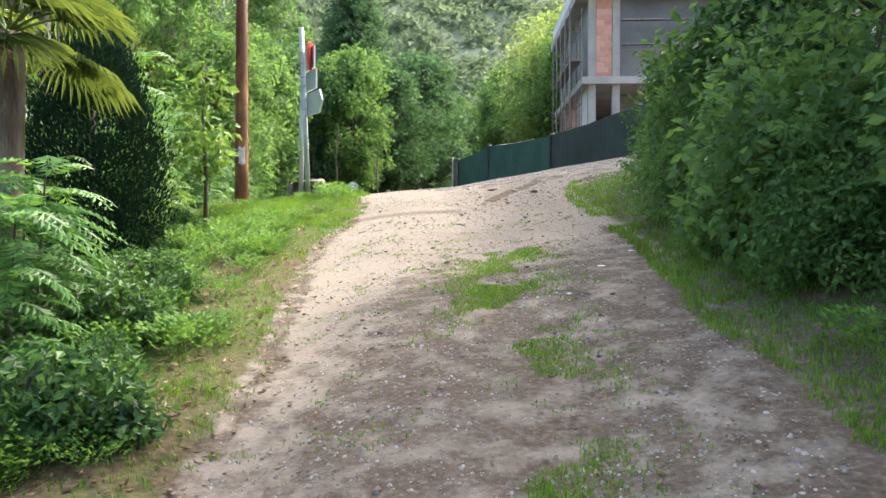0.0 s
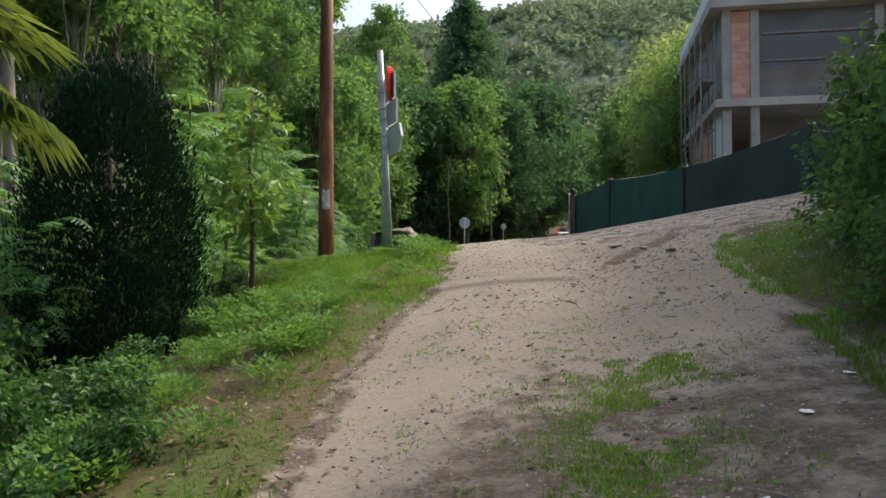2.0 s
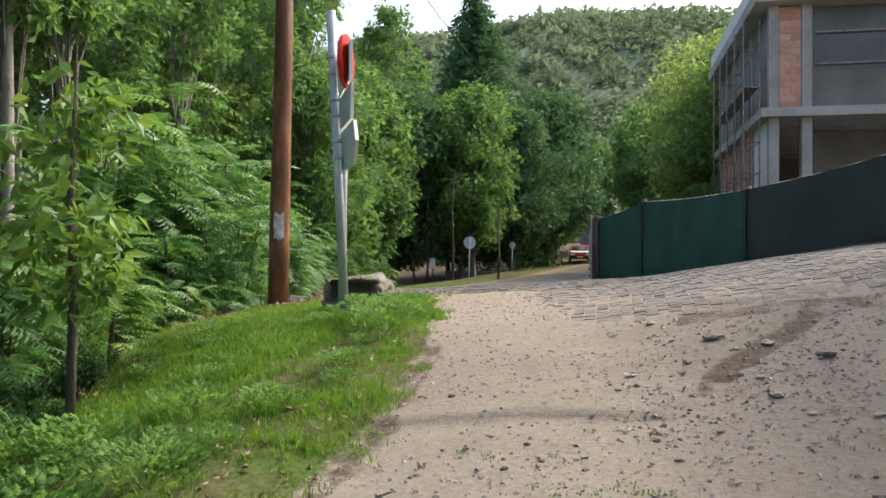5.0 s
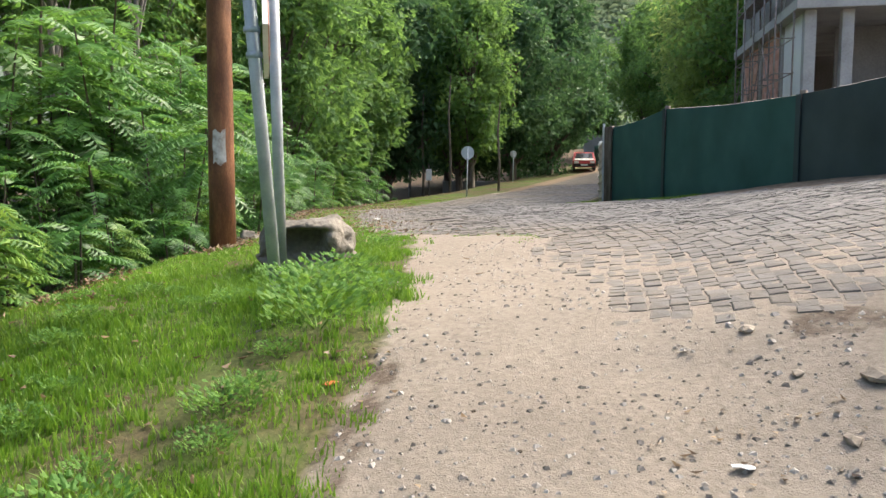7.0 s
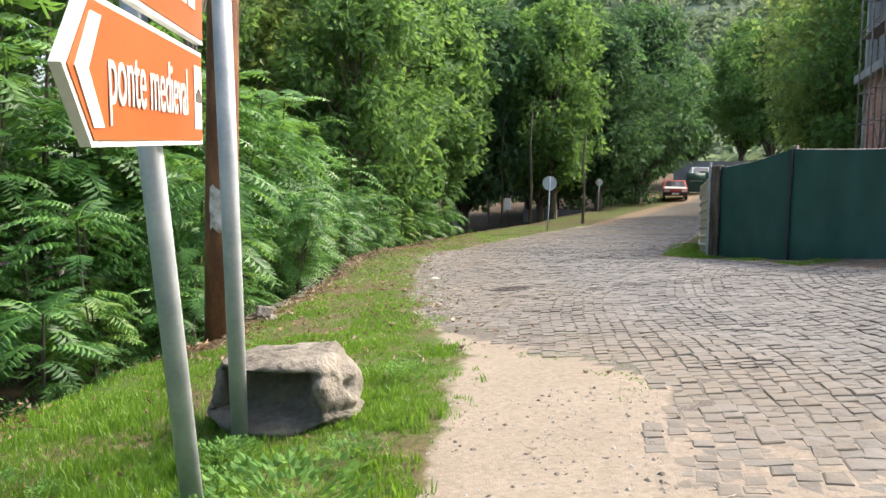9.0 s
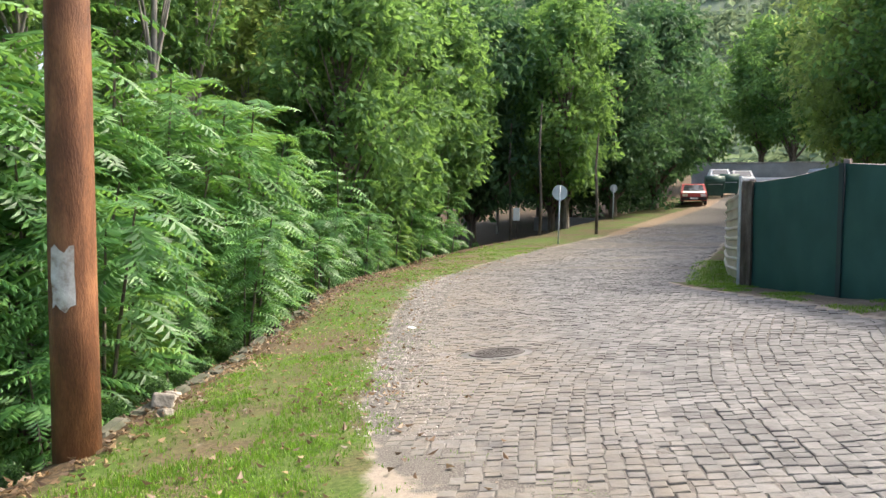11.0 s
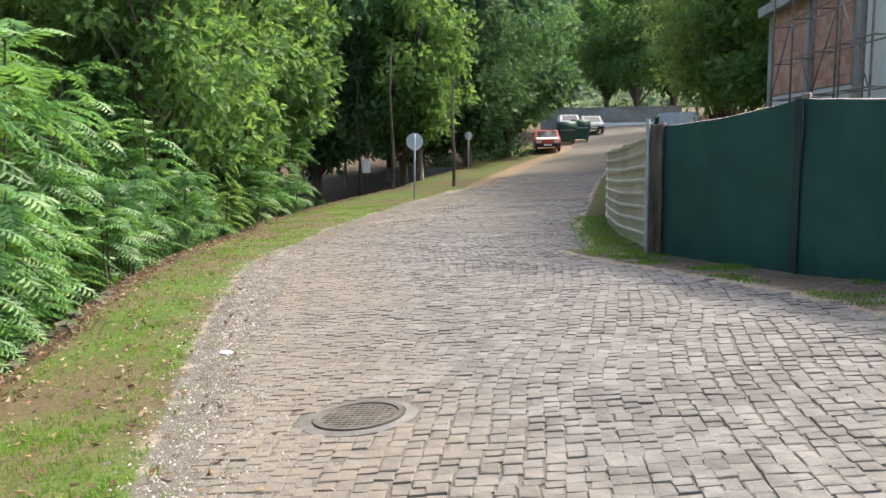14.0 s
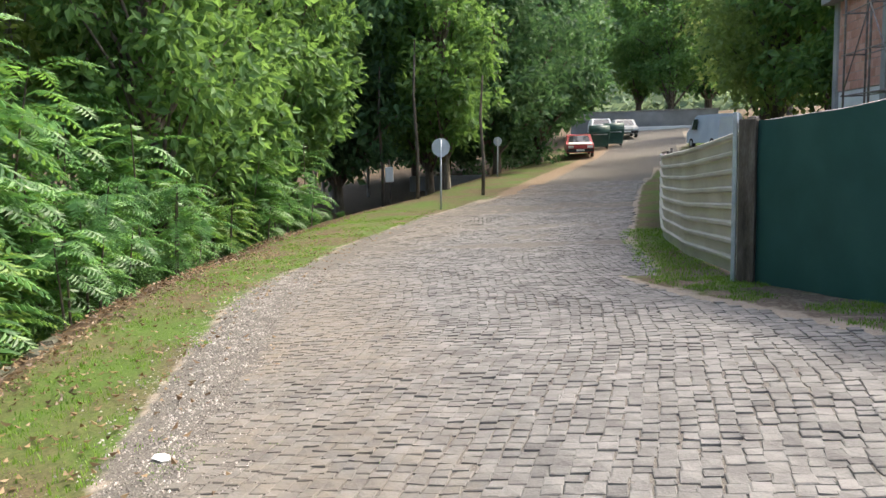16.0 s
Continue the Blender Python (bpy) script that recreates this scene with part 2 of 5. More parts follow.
def ground_material():
    m = bpy.data.materials.new("ground")
    m.use_nodes = True
    nt = m.node_tree
    n, l = nt.nodes, nt.links
    b = n["Principled BSDF"]
    b.inputs["Roughness"].default_value = .95
    b.inputs["Specular IOR Level"].default_value = .15
    co = n.new("ShaderNodeTexCoord")

    def noise_at(s, detail=5, rough=.6):
        t = n.new("ShaderNodeTexNoise")
        t.inputs["Scale"].default_value, t.inputs["Detail"].default_value, t.inputs["Roughness"].default_value = s, detail, rough
        l.new(co.outputs["Object"], t.inputs[0])
        return t.outputs[0]

    def ramp(v, stops):
        r = n.new("ShaderNodeValToRGB")
        while len(r.color_ramp.elements) < len(stops):
            r.color_ramp.elements.new(.5)
        for e, (p, c) in zip(r.color_ramp.elements, stops):
            e.position, e.color = p, (*c, 1)
        l.new(v, r.inputs[0])
        return r.outputs[0]

    def mixed(f, a, c):
        x = n.new("ShaderNodeMixRGB")
        l.new(f, x.inputs[0])
        l.new(a, x.inputs[1])
        l.new(c, x.inputs[2])
        return x.outputs[0]

    def mask(name, wobble, lo=.42, hi=.58):
        at = n.new("ShaderNodeAttribute")
        at.attribute_name = name
        s = n.new("ShaderNodeMath")
        s.operation = 'MULTIPLY_ADD'
        l.new(wobble, s.inputs[0])
        s.inputs[1].default_value = .8
        q = n.new("ShaderNodeMath")
        q.operation = 'SUBTRACT'
        l.new(at.outputs["Fac"], q.inputs[0])
        q.inputs[1].default_value = .4
        l.new(q.outputs[0], s.inputs[2])
        mr = n.new("ShaderNodeMapRange")
        mr.inputs[1].default_value, mr.inputs[2].default_value = lo, hi
        l.new(s.outputs[0], mr.inputs[0])
        return mr.outputs[0]

    big, mid, fine, grit = noise_at(.6), noise_at(4), noise_at(28), noise_at(110, 3)
    dirt = mixed(mid, ramp(big, [(.3, (.2, .172, .138)), (.7, (.32, .278, .226))]), ramp(fine, [(.3, (.155, .132, .104)), (.5, (.24, .208, .168)), (.75, (.34, .302, .25))]))
    soil = mixed(ramp(big, [(.42, (0, 0, 0)), (.6, (1, 1, 1))]), ramp(fine, [(.35, (.06, .048, .027)), (.7, (.15, .12, .068))]), ramp(fine, [(.3, (.04, .075, .014)), (.7, (.095, .145, .03))]))
    litter = ramp(fine, [(.3, (.03, .025, .015)), (.55, (.085, .06, .035)), (.75, (.16, .11, .06))])
    gravel = ramp(grit, [(.3, (.055, .05, .043)), (.5, (.115, .106, .093)), (.7, (.22, .205, .182))])
    # dark soil colour, which also carries shade painted on the near track
    soil_and_shade = ramp(fine, [(.3, (.065, .05, .037)), (.55, (.125, .1, .075)), (.75, (.22, .182, .142))])
    rust = ramp(fine, [(.3, (.14, .1, .068)), (.7, (.26, .195, .135))])
    c = mixed(mask("grass", mid), dirt, soil)
    c = mixed(mask("gravel", mid), c, gravel)
    c = mixed(mask("rusty", mid), c, rust)
    c = mixed(mask("soil_and_shade", mid), c, soil_and_shade)
    c = mixed(mask("wood", mid), c, litter)
    l.new(c, b.inputs["Base Color"])
    h = n.new("ShaderNodeMath")
    h.operation = 'ADD'
    l.new(fine, h.inputs[0])
    l.new(grit, h.inputs[1])
    u = n.new("ShaderNodeBump")
    u.inputs["Strength"].default_value, u.inputs["Distance"].default_value = .55, .012
    l.new(h.outputs[0], u.inputs["Height"])
    l.new(u.outputs[0], b.inputs["Normal"])
    return m


M_GROUND = ground_material()


def dusty(m):
    """Sandy dirt trodden onto the stones, as much as their dust attribute says."""
    n, l = m.node_tree.nodes, m.node_tree.links
    b = n["Principled BSDF"]
    old = b.inputs["Base Color"].links[0].from_socket
    at = n.new("ShaderNodeAttribute")
    at.attribute_name = "dust"
    g = n.new("ShaderNodeNewGeometry")
    t = n.new("ShaderNodeTexNoise")
    t.inputs["Scale"].default_value, t.inputs["Detail"].default_value = 7, 6
    l.new(g.outputs["Position"], t.inputs[0])
    k = n.new("ShaderNodeMath")
    k.operation = 'MULTIPLY'
    l.new(at.outputs["Fac"], k.inputs[0])
    l.new(t.outputs[0], k.inputs[1])
    mr = n.new("ShaderNodeMapRange")
    mr.inputs[1].default_value, mr.inputs[2].default_value = .15, .62
    l.new(k.outputs[0], mr.inputs[0])
    x = n.new("ShaderNodeMixRGB")
    l.new(mr.outputs[0], x.inputs[0])
    l.new(old, x.inputs[1])
    x.inputs[2].default_value = (.165, .142, .112, 1)
    l.new(x.outputs[0], b.inputs["Base Color"])


dusty(M_COBBLE)

# ---- edges of the plan (x at each y) ----
GL_Y = (-30, 0, 3.3, 5, 6.7, 8.35, 10.1, 11.6, 12.7, 13.4, 15, 17.5, 19, 20, 21.8, 24, 29, 36.5, 44.5, 50, 60, 75, 130)
GL_X = (1.5, .4, -.1, -.35, -.7, -1.1, -1.38, -1.3, -1.45, -1.58, -2.0, -2.7, -3.6, -4.2, -5.0, -6.0, -7.9, -9.4, -9.4, -8.2, -7.6, -6.5, -3)
ED_Y = (-30, 0, 4, 6.7, 7.8, 11.4, 13.8, 15, 16.5, 18, 19.7, 21.2, 25.3, 28, 33, 38, 45, 51, 60, 75, 130)
ED_X = (-.3, -.8, -1.2, -2.3, -2.75, -3.5, -4.5, -4.8, -5.1, -5.4, -6.1, -6.6, -8.2, -9.2, -10.8, -12, -12.5, -11.8, -11, -9.5, -6)
GR_Y = (-30, 0, 3.5, 4.5, 5.3, 8.3, 9.1, 10, 11.8, 12.6)
GR_X = (4.0, 2.9, 2.8, 2.7, 2.47, 2.38, 2.25, 2.1, 1.78, 1.9)
CL_Y = (13.4, 14.25, 14.85, 15.2, 16.7, 17.5, 19, 20, 21.8, 24, 29, 36.5, 44.5, 50, 60, 75, 130)
CL_X = (-.4, -.56, -.76, -1.07, -1.3, -2.2, -3.5, -4.0, -4.7, -5.5, -7.2, -8.9, -9.0, -7.9, -7.3, -6.2, -2.5)
STRIP_Y, STRIP_X = (0, 3.6, 5.2, 6.2, 7.4, 9), (1.6, 1.41, 1.25, 1.08, 1.03, 1.1)
FENCE_A = Vector((-1.735, 29.83))
FENCE_D = Vector((1.34, -2.94)).normalized()


def left_grass(y):
    return float(np.interp(y, GL_Y, GL_X))


def brink(y):
    return float(np.interp(y, ED_Y, ED_X))


def right_grass(y):
    return float(np.interp(y, GR_Y, GR_X))


def fence_side(x, y):
    """How far a place lies on the road's side of the screened fence."""
    v = Vector((x, y)) - FENCE_A
    return -(v.x * -FENCE_D.y + v.y * FENCE_D.x)


def right_kerb(y):
    return float(np.interp(y, (30, 31, 36.6, 50, 60, 75, 130), (-2.7, -2.8, -3.3, -3.3, -2.5, -.8, 3)))


def is_paved(x, y):
    if y < 13.4 or x < float(np.interp(y, CL_Y, CL_X)):
        return False
    if y < 30.5:
        return fence_side(x, y) > .95 + .25 * ss(22, 30, y)
    return x < right_kerb(y)


def terrain(x, y):
    """Ground as it lies, with the drop beside the verge and the banks."""
    z = land(x, y)
    e = brink(y)
    if x < e:
        z -= .75 * ss(0, 1.6, e - x) + .03 * min(20, e - x)
    r = right_grass(y) if y < 13 else 99
    if x > r:
        z += .35 * ss(0, 2.0, x - r) * (1 - ss(10, 13, y))
    if -2 < y < 14 and e < x < left_grass(y):
        z += .06 * ss(0, .5, left_grass(y) - x)
    if y < 13:
        c = float(np.interp(y, XC, XV))
        for q, w in ((-.75, .35), (.85, .4)):
            z -= .035 * math.exp(-((x - c - q) / w) ** 2)
    if 10.5 < y < 14 and -1.7 < x < 1.6:
        lip = 11.42 + .05 * noise.noise((x * 2, 0, 5)) + max(0, x - .3) * 1.5
        z += .035 * ss(-.04, .04, y - lip) * (1 - ss(.1, 1.5, y - lip)) * ss(-1.7, -1.3, x) * (1 - ss(1.2, 1.6, x))
        z -= .05 * math.exp(-((y - lip - .1) / .16) ** 2) * ss(.3, .7, x) * (1 - ss(1.2, 1.5, x))
    if is_paved(x, y):
        z -= .007
    z += .02 * noise.noise((x * .9, y * .9, 0)) + .008 * noise.noise((x * 4, y * 4, 3))
    if y > 120:
        z += (y - 120) * .02
    return z

# ---- the ground ----
def build_ground():
    def steps(a, b, fine_a, fine_b, fine, rough):
        v = [a]
        while v[-1] < b:
            d = 0 if fine_a <= v[-1] <= fine_b else min(abs(v[-1] - fine_a), abs(v[-1] - fine_b))
            v.append(v[-1] + min(rough, fine + d * .25))
        return v
    xs = steps(-600, 600, -9, 6, .14, 60)
    ys = steps(-200, 1500, 0, 30, .14, 80)
    ys = sorted(set(ys) | {10.9 + .05 * k for k in range(29)})
    nx = len(xs)
    verts, tags = [], {"grass": [], "gravel": [], "rusty": [], "wood": [], "soil_and_shade": []}
    for y in ys:
        for x in xs:
            yy = min(130, max(-30, y))
            xx = min(60, max(-60, x))
            verts.append((x, y, terrain(xx, yy)))
            e, g = brink(yy), left_grass(yy)
            left = ss(-.25, .35, g - x)
            right = 0.0
            if yy < 13:
                right = ss(-.2, .4, x - right_grass(yy))
            elif yy < 31:
                right = ss(-.1, .35, 1.0 + .25 * ss(22, 30, yy) - fence_side(x, yy)) * (.15 + .3 * noise.noise((x * .9, yy * .9, 14)) + .1 * ss(22, 26, yy) + .5 * ss(27.5, 29, yy))
            else:
                right = ss(-.2, .4, x - right_kerb(yy))
            c = float(np.interp(yy, XC, XV))
            strip = (.5 + .25 * noise.noise((x * 1.3, y * 1.1, 5))) * math.exp(-((x - float(np.interp(yy, STRIP_Y, STRIP_X))) / .3) ** 2) * (1 - ss(7.8, 8.8, yy)) * ss(1, 3, yy)
            bald = .6 * noise.noise((x * 1.1, y * 1.1, 9)) if yy > 17 else .3 * noise.noise((x * 1.6, y * 1.6, 4))
            tags["grass"].append(min(1, max(0, max(left, right, strip) + min(0, bald) * left)))
            grav = ss(-.3, .1, x - g) * (1 - ss(.5, 1.0, x - g)) * ss(17, 19, yy) * .8 if yy < 60 else 0
            if yy > 13.4 and is_paved(x, yy):
                grav = max(grav, .75 * ss(14.5, 17, yy))
            if 40 < yy < 54 and g < x < right_kerb(yy):
                grav = .6
            tags["gravel"].append(grav)
            lip = 11.5 + max(0, x - .3) * 1.5
            # damp patch at the right end of the lip
            soil_shade = .85 * math.exp(-((yy - lip) / .22) ** 2) * ss(.2, .7, x) * (1 - ss(1.25, 1.6, x))
            # thin broken line: the shading along the lip, painted in
            soil_shade = max(soil_shade, (.36 + .3 * noise.noise((x * 2.3, 4, 1))) * math.exp(-((yy - lip + .07) / .06) ** 2) * ss(-1.7, -1.4, x) * (1 - ss(.1, .4, x)))
            if yy < 13:
                # darker grass edges, and the trees' shade painted over the near track
                soil_shade = max(soil_shade, .62 * math.exp(-((x - g - .02) / .2) ** 2), .55 * ss(-.9, .4, x) * (1 - ss(7.5, 11, yy)), .6 * ss(-.5, -.1, x - right_grass(yy)) * (1 - ss(0, .35, x - right_grass(yy))) * (1 - ss(9, 11, yy)))
            elif .3 < x < 3 and yy < 13.45:
                soil_shade = .5
            elif yy < 31 and fence_side(x, yy) < 1.1:
                # browner soil at the foot of the fence
                soil_shade = .6 * ss(0, .3, 1.15 - fence_side(x, yy))
            tags["soil_and_shade"].append(soil_shade)
            tags["rusty"].append(.75 * ss(-1.2, .1, x - g) * (1 - ss(.2, 1.6, x - g)) * ss(44, 52, yy) + .3 * ss(0, .3, x - g) * (1 - ss(.6, 1.1, x - g)) * ss(24, 28, yy) * (1 - ss(34, 40, yy)))
            tags["wood"].append(max(ss(-.5 if yy > 17 else -.15, .2 if yy > 17 else .6, e - x), ss(6, 9, x) * (1 - ss(12, 13, yy)), ss(1, 4, x - right_kerb(yy)) if yy > 31 else 0))
    faces = [(j * nx + i, j * nx + i + 1, (j + 1) * nx + i + 1, (j + 1) * nx + i) for j in range(len(ys) - 1) for i in range(nx - 1)]
    ob = raw("ground", verts, faces, M_GROUND, smooth=True)
    for k, v in tags.items():
        a = ob.data.attributes.new(k, 'FLOAT', 'POINT')
        a.data.foreach_set("value", v)
    return tagged(ob, "sandy dirt track with grass verges and leaf litter", "ground", kind="structure")


build_ground()


# ---- foliage ----
class Leaves:
    """Collects leaf blades for one mesh."""

    def __init__(self):
        self.v, self.f = [], []

    def blade(self, p, d, side, length, width, fold=.25):
        """A lance-shaped blade from p along d, folded along its rib."""
        k = len(self.v)
        up = side.cross(d)
        a = p + d * length * .42
        self.v += [p, a + side * width * .5 + up * width * fold, p + d * length - up * length * .12, a - side * width * .5 + up * width * fold]
        self.f += [(k, k + 1, k + 2), (k, k + 2, k + 3)]

    def frond(self, p, d, length, droop, pairs, leaf_len, leaf_w, rnd):
        """A feathered leaf: a bending rib with pairs of leaflets."""
        d = d.normalized()
        pts, dirs = [], []
        q, h = p.copy(), d.copy()
        n = pairs + 2
        for i in range(n):
            pts.append(q.copy())
            dirs.append(h.copy())
            q = q + h * (length / n)
            h = (h + Vector((0, 0, -droop / n))).normalized()
        for i in range(2, n):
            h = dirs[i]
            side = h.cross(Vector((0, 0, 1)))
            if side.length < .05:
                side = Vector((1, 0, 0))
            side.normalize()
            up = side.cross(h)
            s = math.sin(math.pi * min(1, (i + 1) / n * .82 + .14)) * .55 + .45
            for sg in (1, -1):
                dd = (side * sg * .9 + h * .42 - Vector((0, 0, .28 + rnd.random() * .25))).normalized()
                self.blade(pts[i], dd, (h - dd * h.dot(dd)).normalized() * sg, leaf_len * s * (.9 + .2 * rnd.random()), leaf_w * s, .18)
        k = len(self.v)
        for i in range(0, n, 3):
            w = .012 * (1 - i / n) + .003
            s = dirs[i].cross(Vector((0, 0, 1)))
            s = s.normalized() if s.length > .05 else Vector((1, 0, 0))
            self.v += [pts[i] - s * w, pts[i] + s * w]
        m = (len(self.v) - k) // 2
        self.f += [(k + 2 * i, k + 2 * i + 1, k + 2 * i + 3, k + 2 * i + 2) for i in range(m - 1)]

    def clump(self, c, r, count, size, rnd, flat=.7, out=None):
        """A tuft of leaves round c that face outwards."""
        for _ in range(count):
            o = Vector((rnd.gauss(0, 1), rnd.gauss(0, 1), rnd.gauss(0, 1) * flat))
            if o.length < .01:
                continue
            o.normalize()
            p = c + o * r * (.45 + .55 * rnd.random())
            d = (o * .7 + Vector((rnd.gauss(0, .6), rnd.gauss(0, .6), rnd.gauss(0, .5) - .35)))
            if d.length < .05:
                continue
            d.normalize()
            s = d.cross(o + Vector((rnd.gauss(0, .4), rnd.gauss(0, .4), .3)))
            if s.length < .05:
                continue
            z = size * (.65 + .7 * rnd.random())
            self.blade(p, d, s.normalized(), z, z * .55, .12)

    def build(self, name, mat, parent=None, label=""):
        return raw(name, self.v, self.f, mat, parent, label)


def ailanthus(seed, height, fronds, mat, length=1.15):
    """A young tree of heaven: thin stems and long feathered leaves at all heights."""
    r = random.Random(seed)
    t = thing("ailanthus_tree", "young tree of heaven with long feathered green leaves", "tree", group="thicket of young trees")
    bm = bmesh.new()
    lv = Leaves()
    stems = r.choice((2, 3, 3))
    for s in range(stems):
        a = r.random() * 6.28
        lean = Vector((math.cos(a), math.sin(a), 0)) * (.1 + .3 * r.random())
        h = height * (1 - .25 * s * r.random())
        base = Vector((math.cos(a) * .15, math.sin(a) * .15, -.5))
        pts = [base + lean * (k / 5) ** 1.5 * h * .5 + Vector((0, 0, (h + .5) * k / 5)) for k in range(6)]
        add_tube(bm, pts, [.035 * (1 - .13 * k) for k in range(6)], 6)
        for k in range(fronds // stems):
            u = .12 + .88 * math.sqrt(r.random())
            i = min(4, int(u * 5))
            p = pts[i].lerp(pts[i + 1], u * 5 - i)
            b = r.random() * 6.28
            up = .15 + .75 * r.random() * u
            lv.frond(p, Vector((math.cos(b), math.sin(b), up)), length * (.7 + .5 * r.random()), 1.0 + 1.0 * r.random(), 10, .235, .076, r)
    part("stem", bm, M_BARK, t)
    lv.build("crown", mat, t)
    return t


def broadleaf(seed, height, crown_w, crown_h, clumps, per, leaf, mat, bark, label, trunk_r=.16, bare=.35, name="broadleaf_tree", group=""):
    """A tree: tapered trunk, limbs, and a crown of leaf clumps with gaps."""
    r = random.Random(seed)
    t = thing(name, label, "tree", group=group)
    bm = bmesh.new()
    bend = Vector((r.gauss(0, .25), r.gauss(0, .25), 0))
    spine = [Vector((0, 0, -.5)) + Vector((0, 0, (height * .9 + .5) * k / 7)) + bend * (k / 7) ** 2 * height * .15 for k in range(8)]
    add_tube(bm, spine, [trunk_r * (1.15 if k == 0 else 1 - .12 * k) for k in range(8)], 8)
    lv = Leaves()
    cz = height - crown_h / 2
    for c in range(clumps):
        th, u = r.random() * 6.28, r.uniform(-1, 1)
        rad = (r.random() ** .4)
        wob = .75 + .8 * noise.noise((math.cos(th) * 1.3 + seed, math.sin(th) * 1.3, u * 1.5))
        q = math.sqrt(max(0, 1 - u * u)) ** .8
        p = Vector((math.cos(th) * q * crown_w / 2 * rad * wob, math.sin(th) * q * crown_w / 2 * rad * wob, cz + u * crown_h / 2 * (.85 + .15 * rad)))
        lv.clump(p, crown_w * .11 * (.7 + .6 * r.random()), per, leaf, r)
        if c % 6 == 0:
            k = max(1, min(6, int((p.z / height) * 7) - 1))
            a = spine[k]
            m = a.lerp(p, .5) + Vector((0, 0, .1 * crown_w * .2))
            add_tube(bm, [a, m, p], [trunk_r * .4, trunk_r * .22, .015], 5, cap=False)
    part("trunk", bm, bark, t)
    lv.build("crown", mat, t)
    return t


def conifer(seed, height, width, mat, label):
    """A dark conifer with drooping sprays in whorls."""
    r = random.Random(seed)
    t = thing("conifer_tree", label, "tree")
    part("trunk", tube([(0, 0, -.5), (0, 0, height * .5), (0, 0, height * .97)], [.3, .18, .03]), M_BARK, t)
    lv = Leaves()
    z = height * .1
    while z < height:
        w = width / 2 * (1 - z / height) ** .8 + .2
        for k in range(int(6 + w * 4)):
            a = r.random() * 6.28
            L = w * (.7 + .45 * r.random())
            for s in range(max(2, int(L / .45))):
                q = (s + .6) / max(2, int(L / .45))
                p = Vector((math.cos(a) * L * q, math.sin(a) * L * q, z - L * .28 * q * q + .1 * r.random()))
                lv.clump(p, .38, 13, .3, r, .5)
        z += .42 + .12 * r.random()
    lv.build("crown", mat, t)
    return t


def put(ob, x, y, turn=0, scale=1.0, z=None):
    return pose(x, y, terrain(x, y) if z is None else z, 0, 0, turn) @ Matrix.Scale(scale, 4)


# thicket on the drop beside the verge
r = random.Random(11)
kinds = [ailanthus(3, 3.3, 60, M_FERN), ailanthus(4, 2.7, 54, M_FERN), ailanthus(8, 2.1, 40, M_FERN_NEW, 1.05), ailanthus(15, 4.2, 70, M_FERN, 1.2), ailanthus(21, 1.5, 36, M_FERN, 1.05)]
used = set()


def plant(kind, x, y, turn, scale, z=None):
    """Stands the first of a kind itself, later ones as copies."""
    m = put(kind, x, y, turn, scale, z)
    if kind.name not in used:
        used.add(kind.name)
        kind.matrix_world = m
        return kind
    return copy_thing(kind, m)


y = 11.5
while y < 44:
    for row, (off, sc) in enumerate(((.6, .85), (1.35, 1.0), (2.5, 1.15), (4.0, 1.3))):
        if y > 30 and row > 2:
            continue
        if y < 13.5 and row < 1:
            continue
        x = brink(y) - off - r.random() * .8 - 1.0 * ss(13.5, 15, y) * (1 - ss(18.6, 19.6, y))
        if y < 19:
            sc = min(sc, .78)
        else:
            sc *= (1.15, 1.25, 1.4, 1.45)[row]
        plant(kinds[r.choice((2, 4, 4, 1) if row < 1 else (0, 1, 2, 1) if row < 2 else (0, 0, 3, 3, 1))], x, y + r.random() * .6, r.random() * 360, sc * (.8 + .35 * r.random()))
    y += .95 if y < 30 else 1.5
# tall thin trees behind the thicket
tall = [broadleaf(31, 14.0, 4.4, 6.5, 90, 46, .26, M_BROAD, M_BARK_PALE, "tall slender tree with pale thin trunk and airy crown", .11, name="slender_tree", group="grove of slender trees"),
        broadleaf(32, 15.0, 4.8, 7.0, 100, 46, .26, M_BROAD, M_BARK_PALE, "tall slender tree with pale thin trunk and airy crown", .12, name="slender_tree", group="grove of slender trees"),
        broadleaf(33, 9.0, 4.0, 6.0, 90, 46, .26, M_LIGHT, M_BARK_PALE, "tall slender tree with pale thin trunk and airy crown", .1, name="slender_tree", group="grove of slender trees")]
y = 13
while y < 60:
    for off in (4.6, 7.4, 11.0):
        x = brink(y) - off - r.random() * 2.5
        plant(tall[r.randrange(2 if y < 30 else 3)], x, y + r.random() * 2, r.random() * 360, .8 + .35 * r.random())
    y += 2.7

# big dark trees along the bend
dark = [broadleaf(41, 10.5, 6.5, 8.5, 170, 60, .3, M_BROAD, M_BARK, "large dark green leafy tree beside the road", .2, group="roadside trees"),
        broadleaf(42, 9.0, 6.5, 7.5, 170, 60, .3, M_DARK, M_BARK, "large dark green leafy tree beside the road", .2, group="roadside trees")]
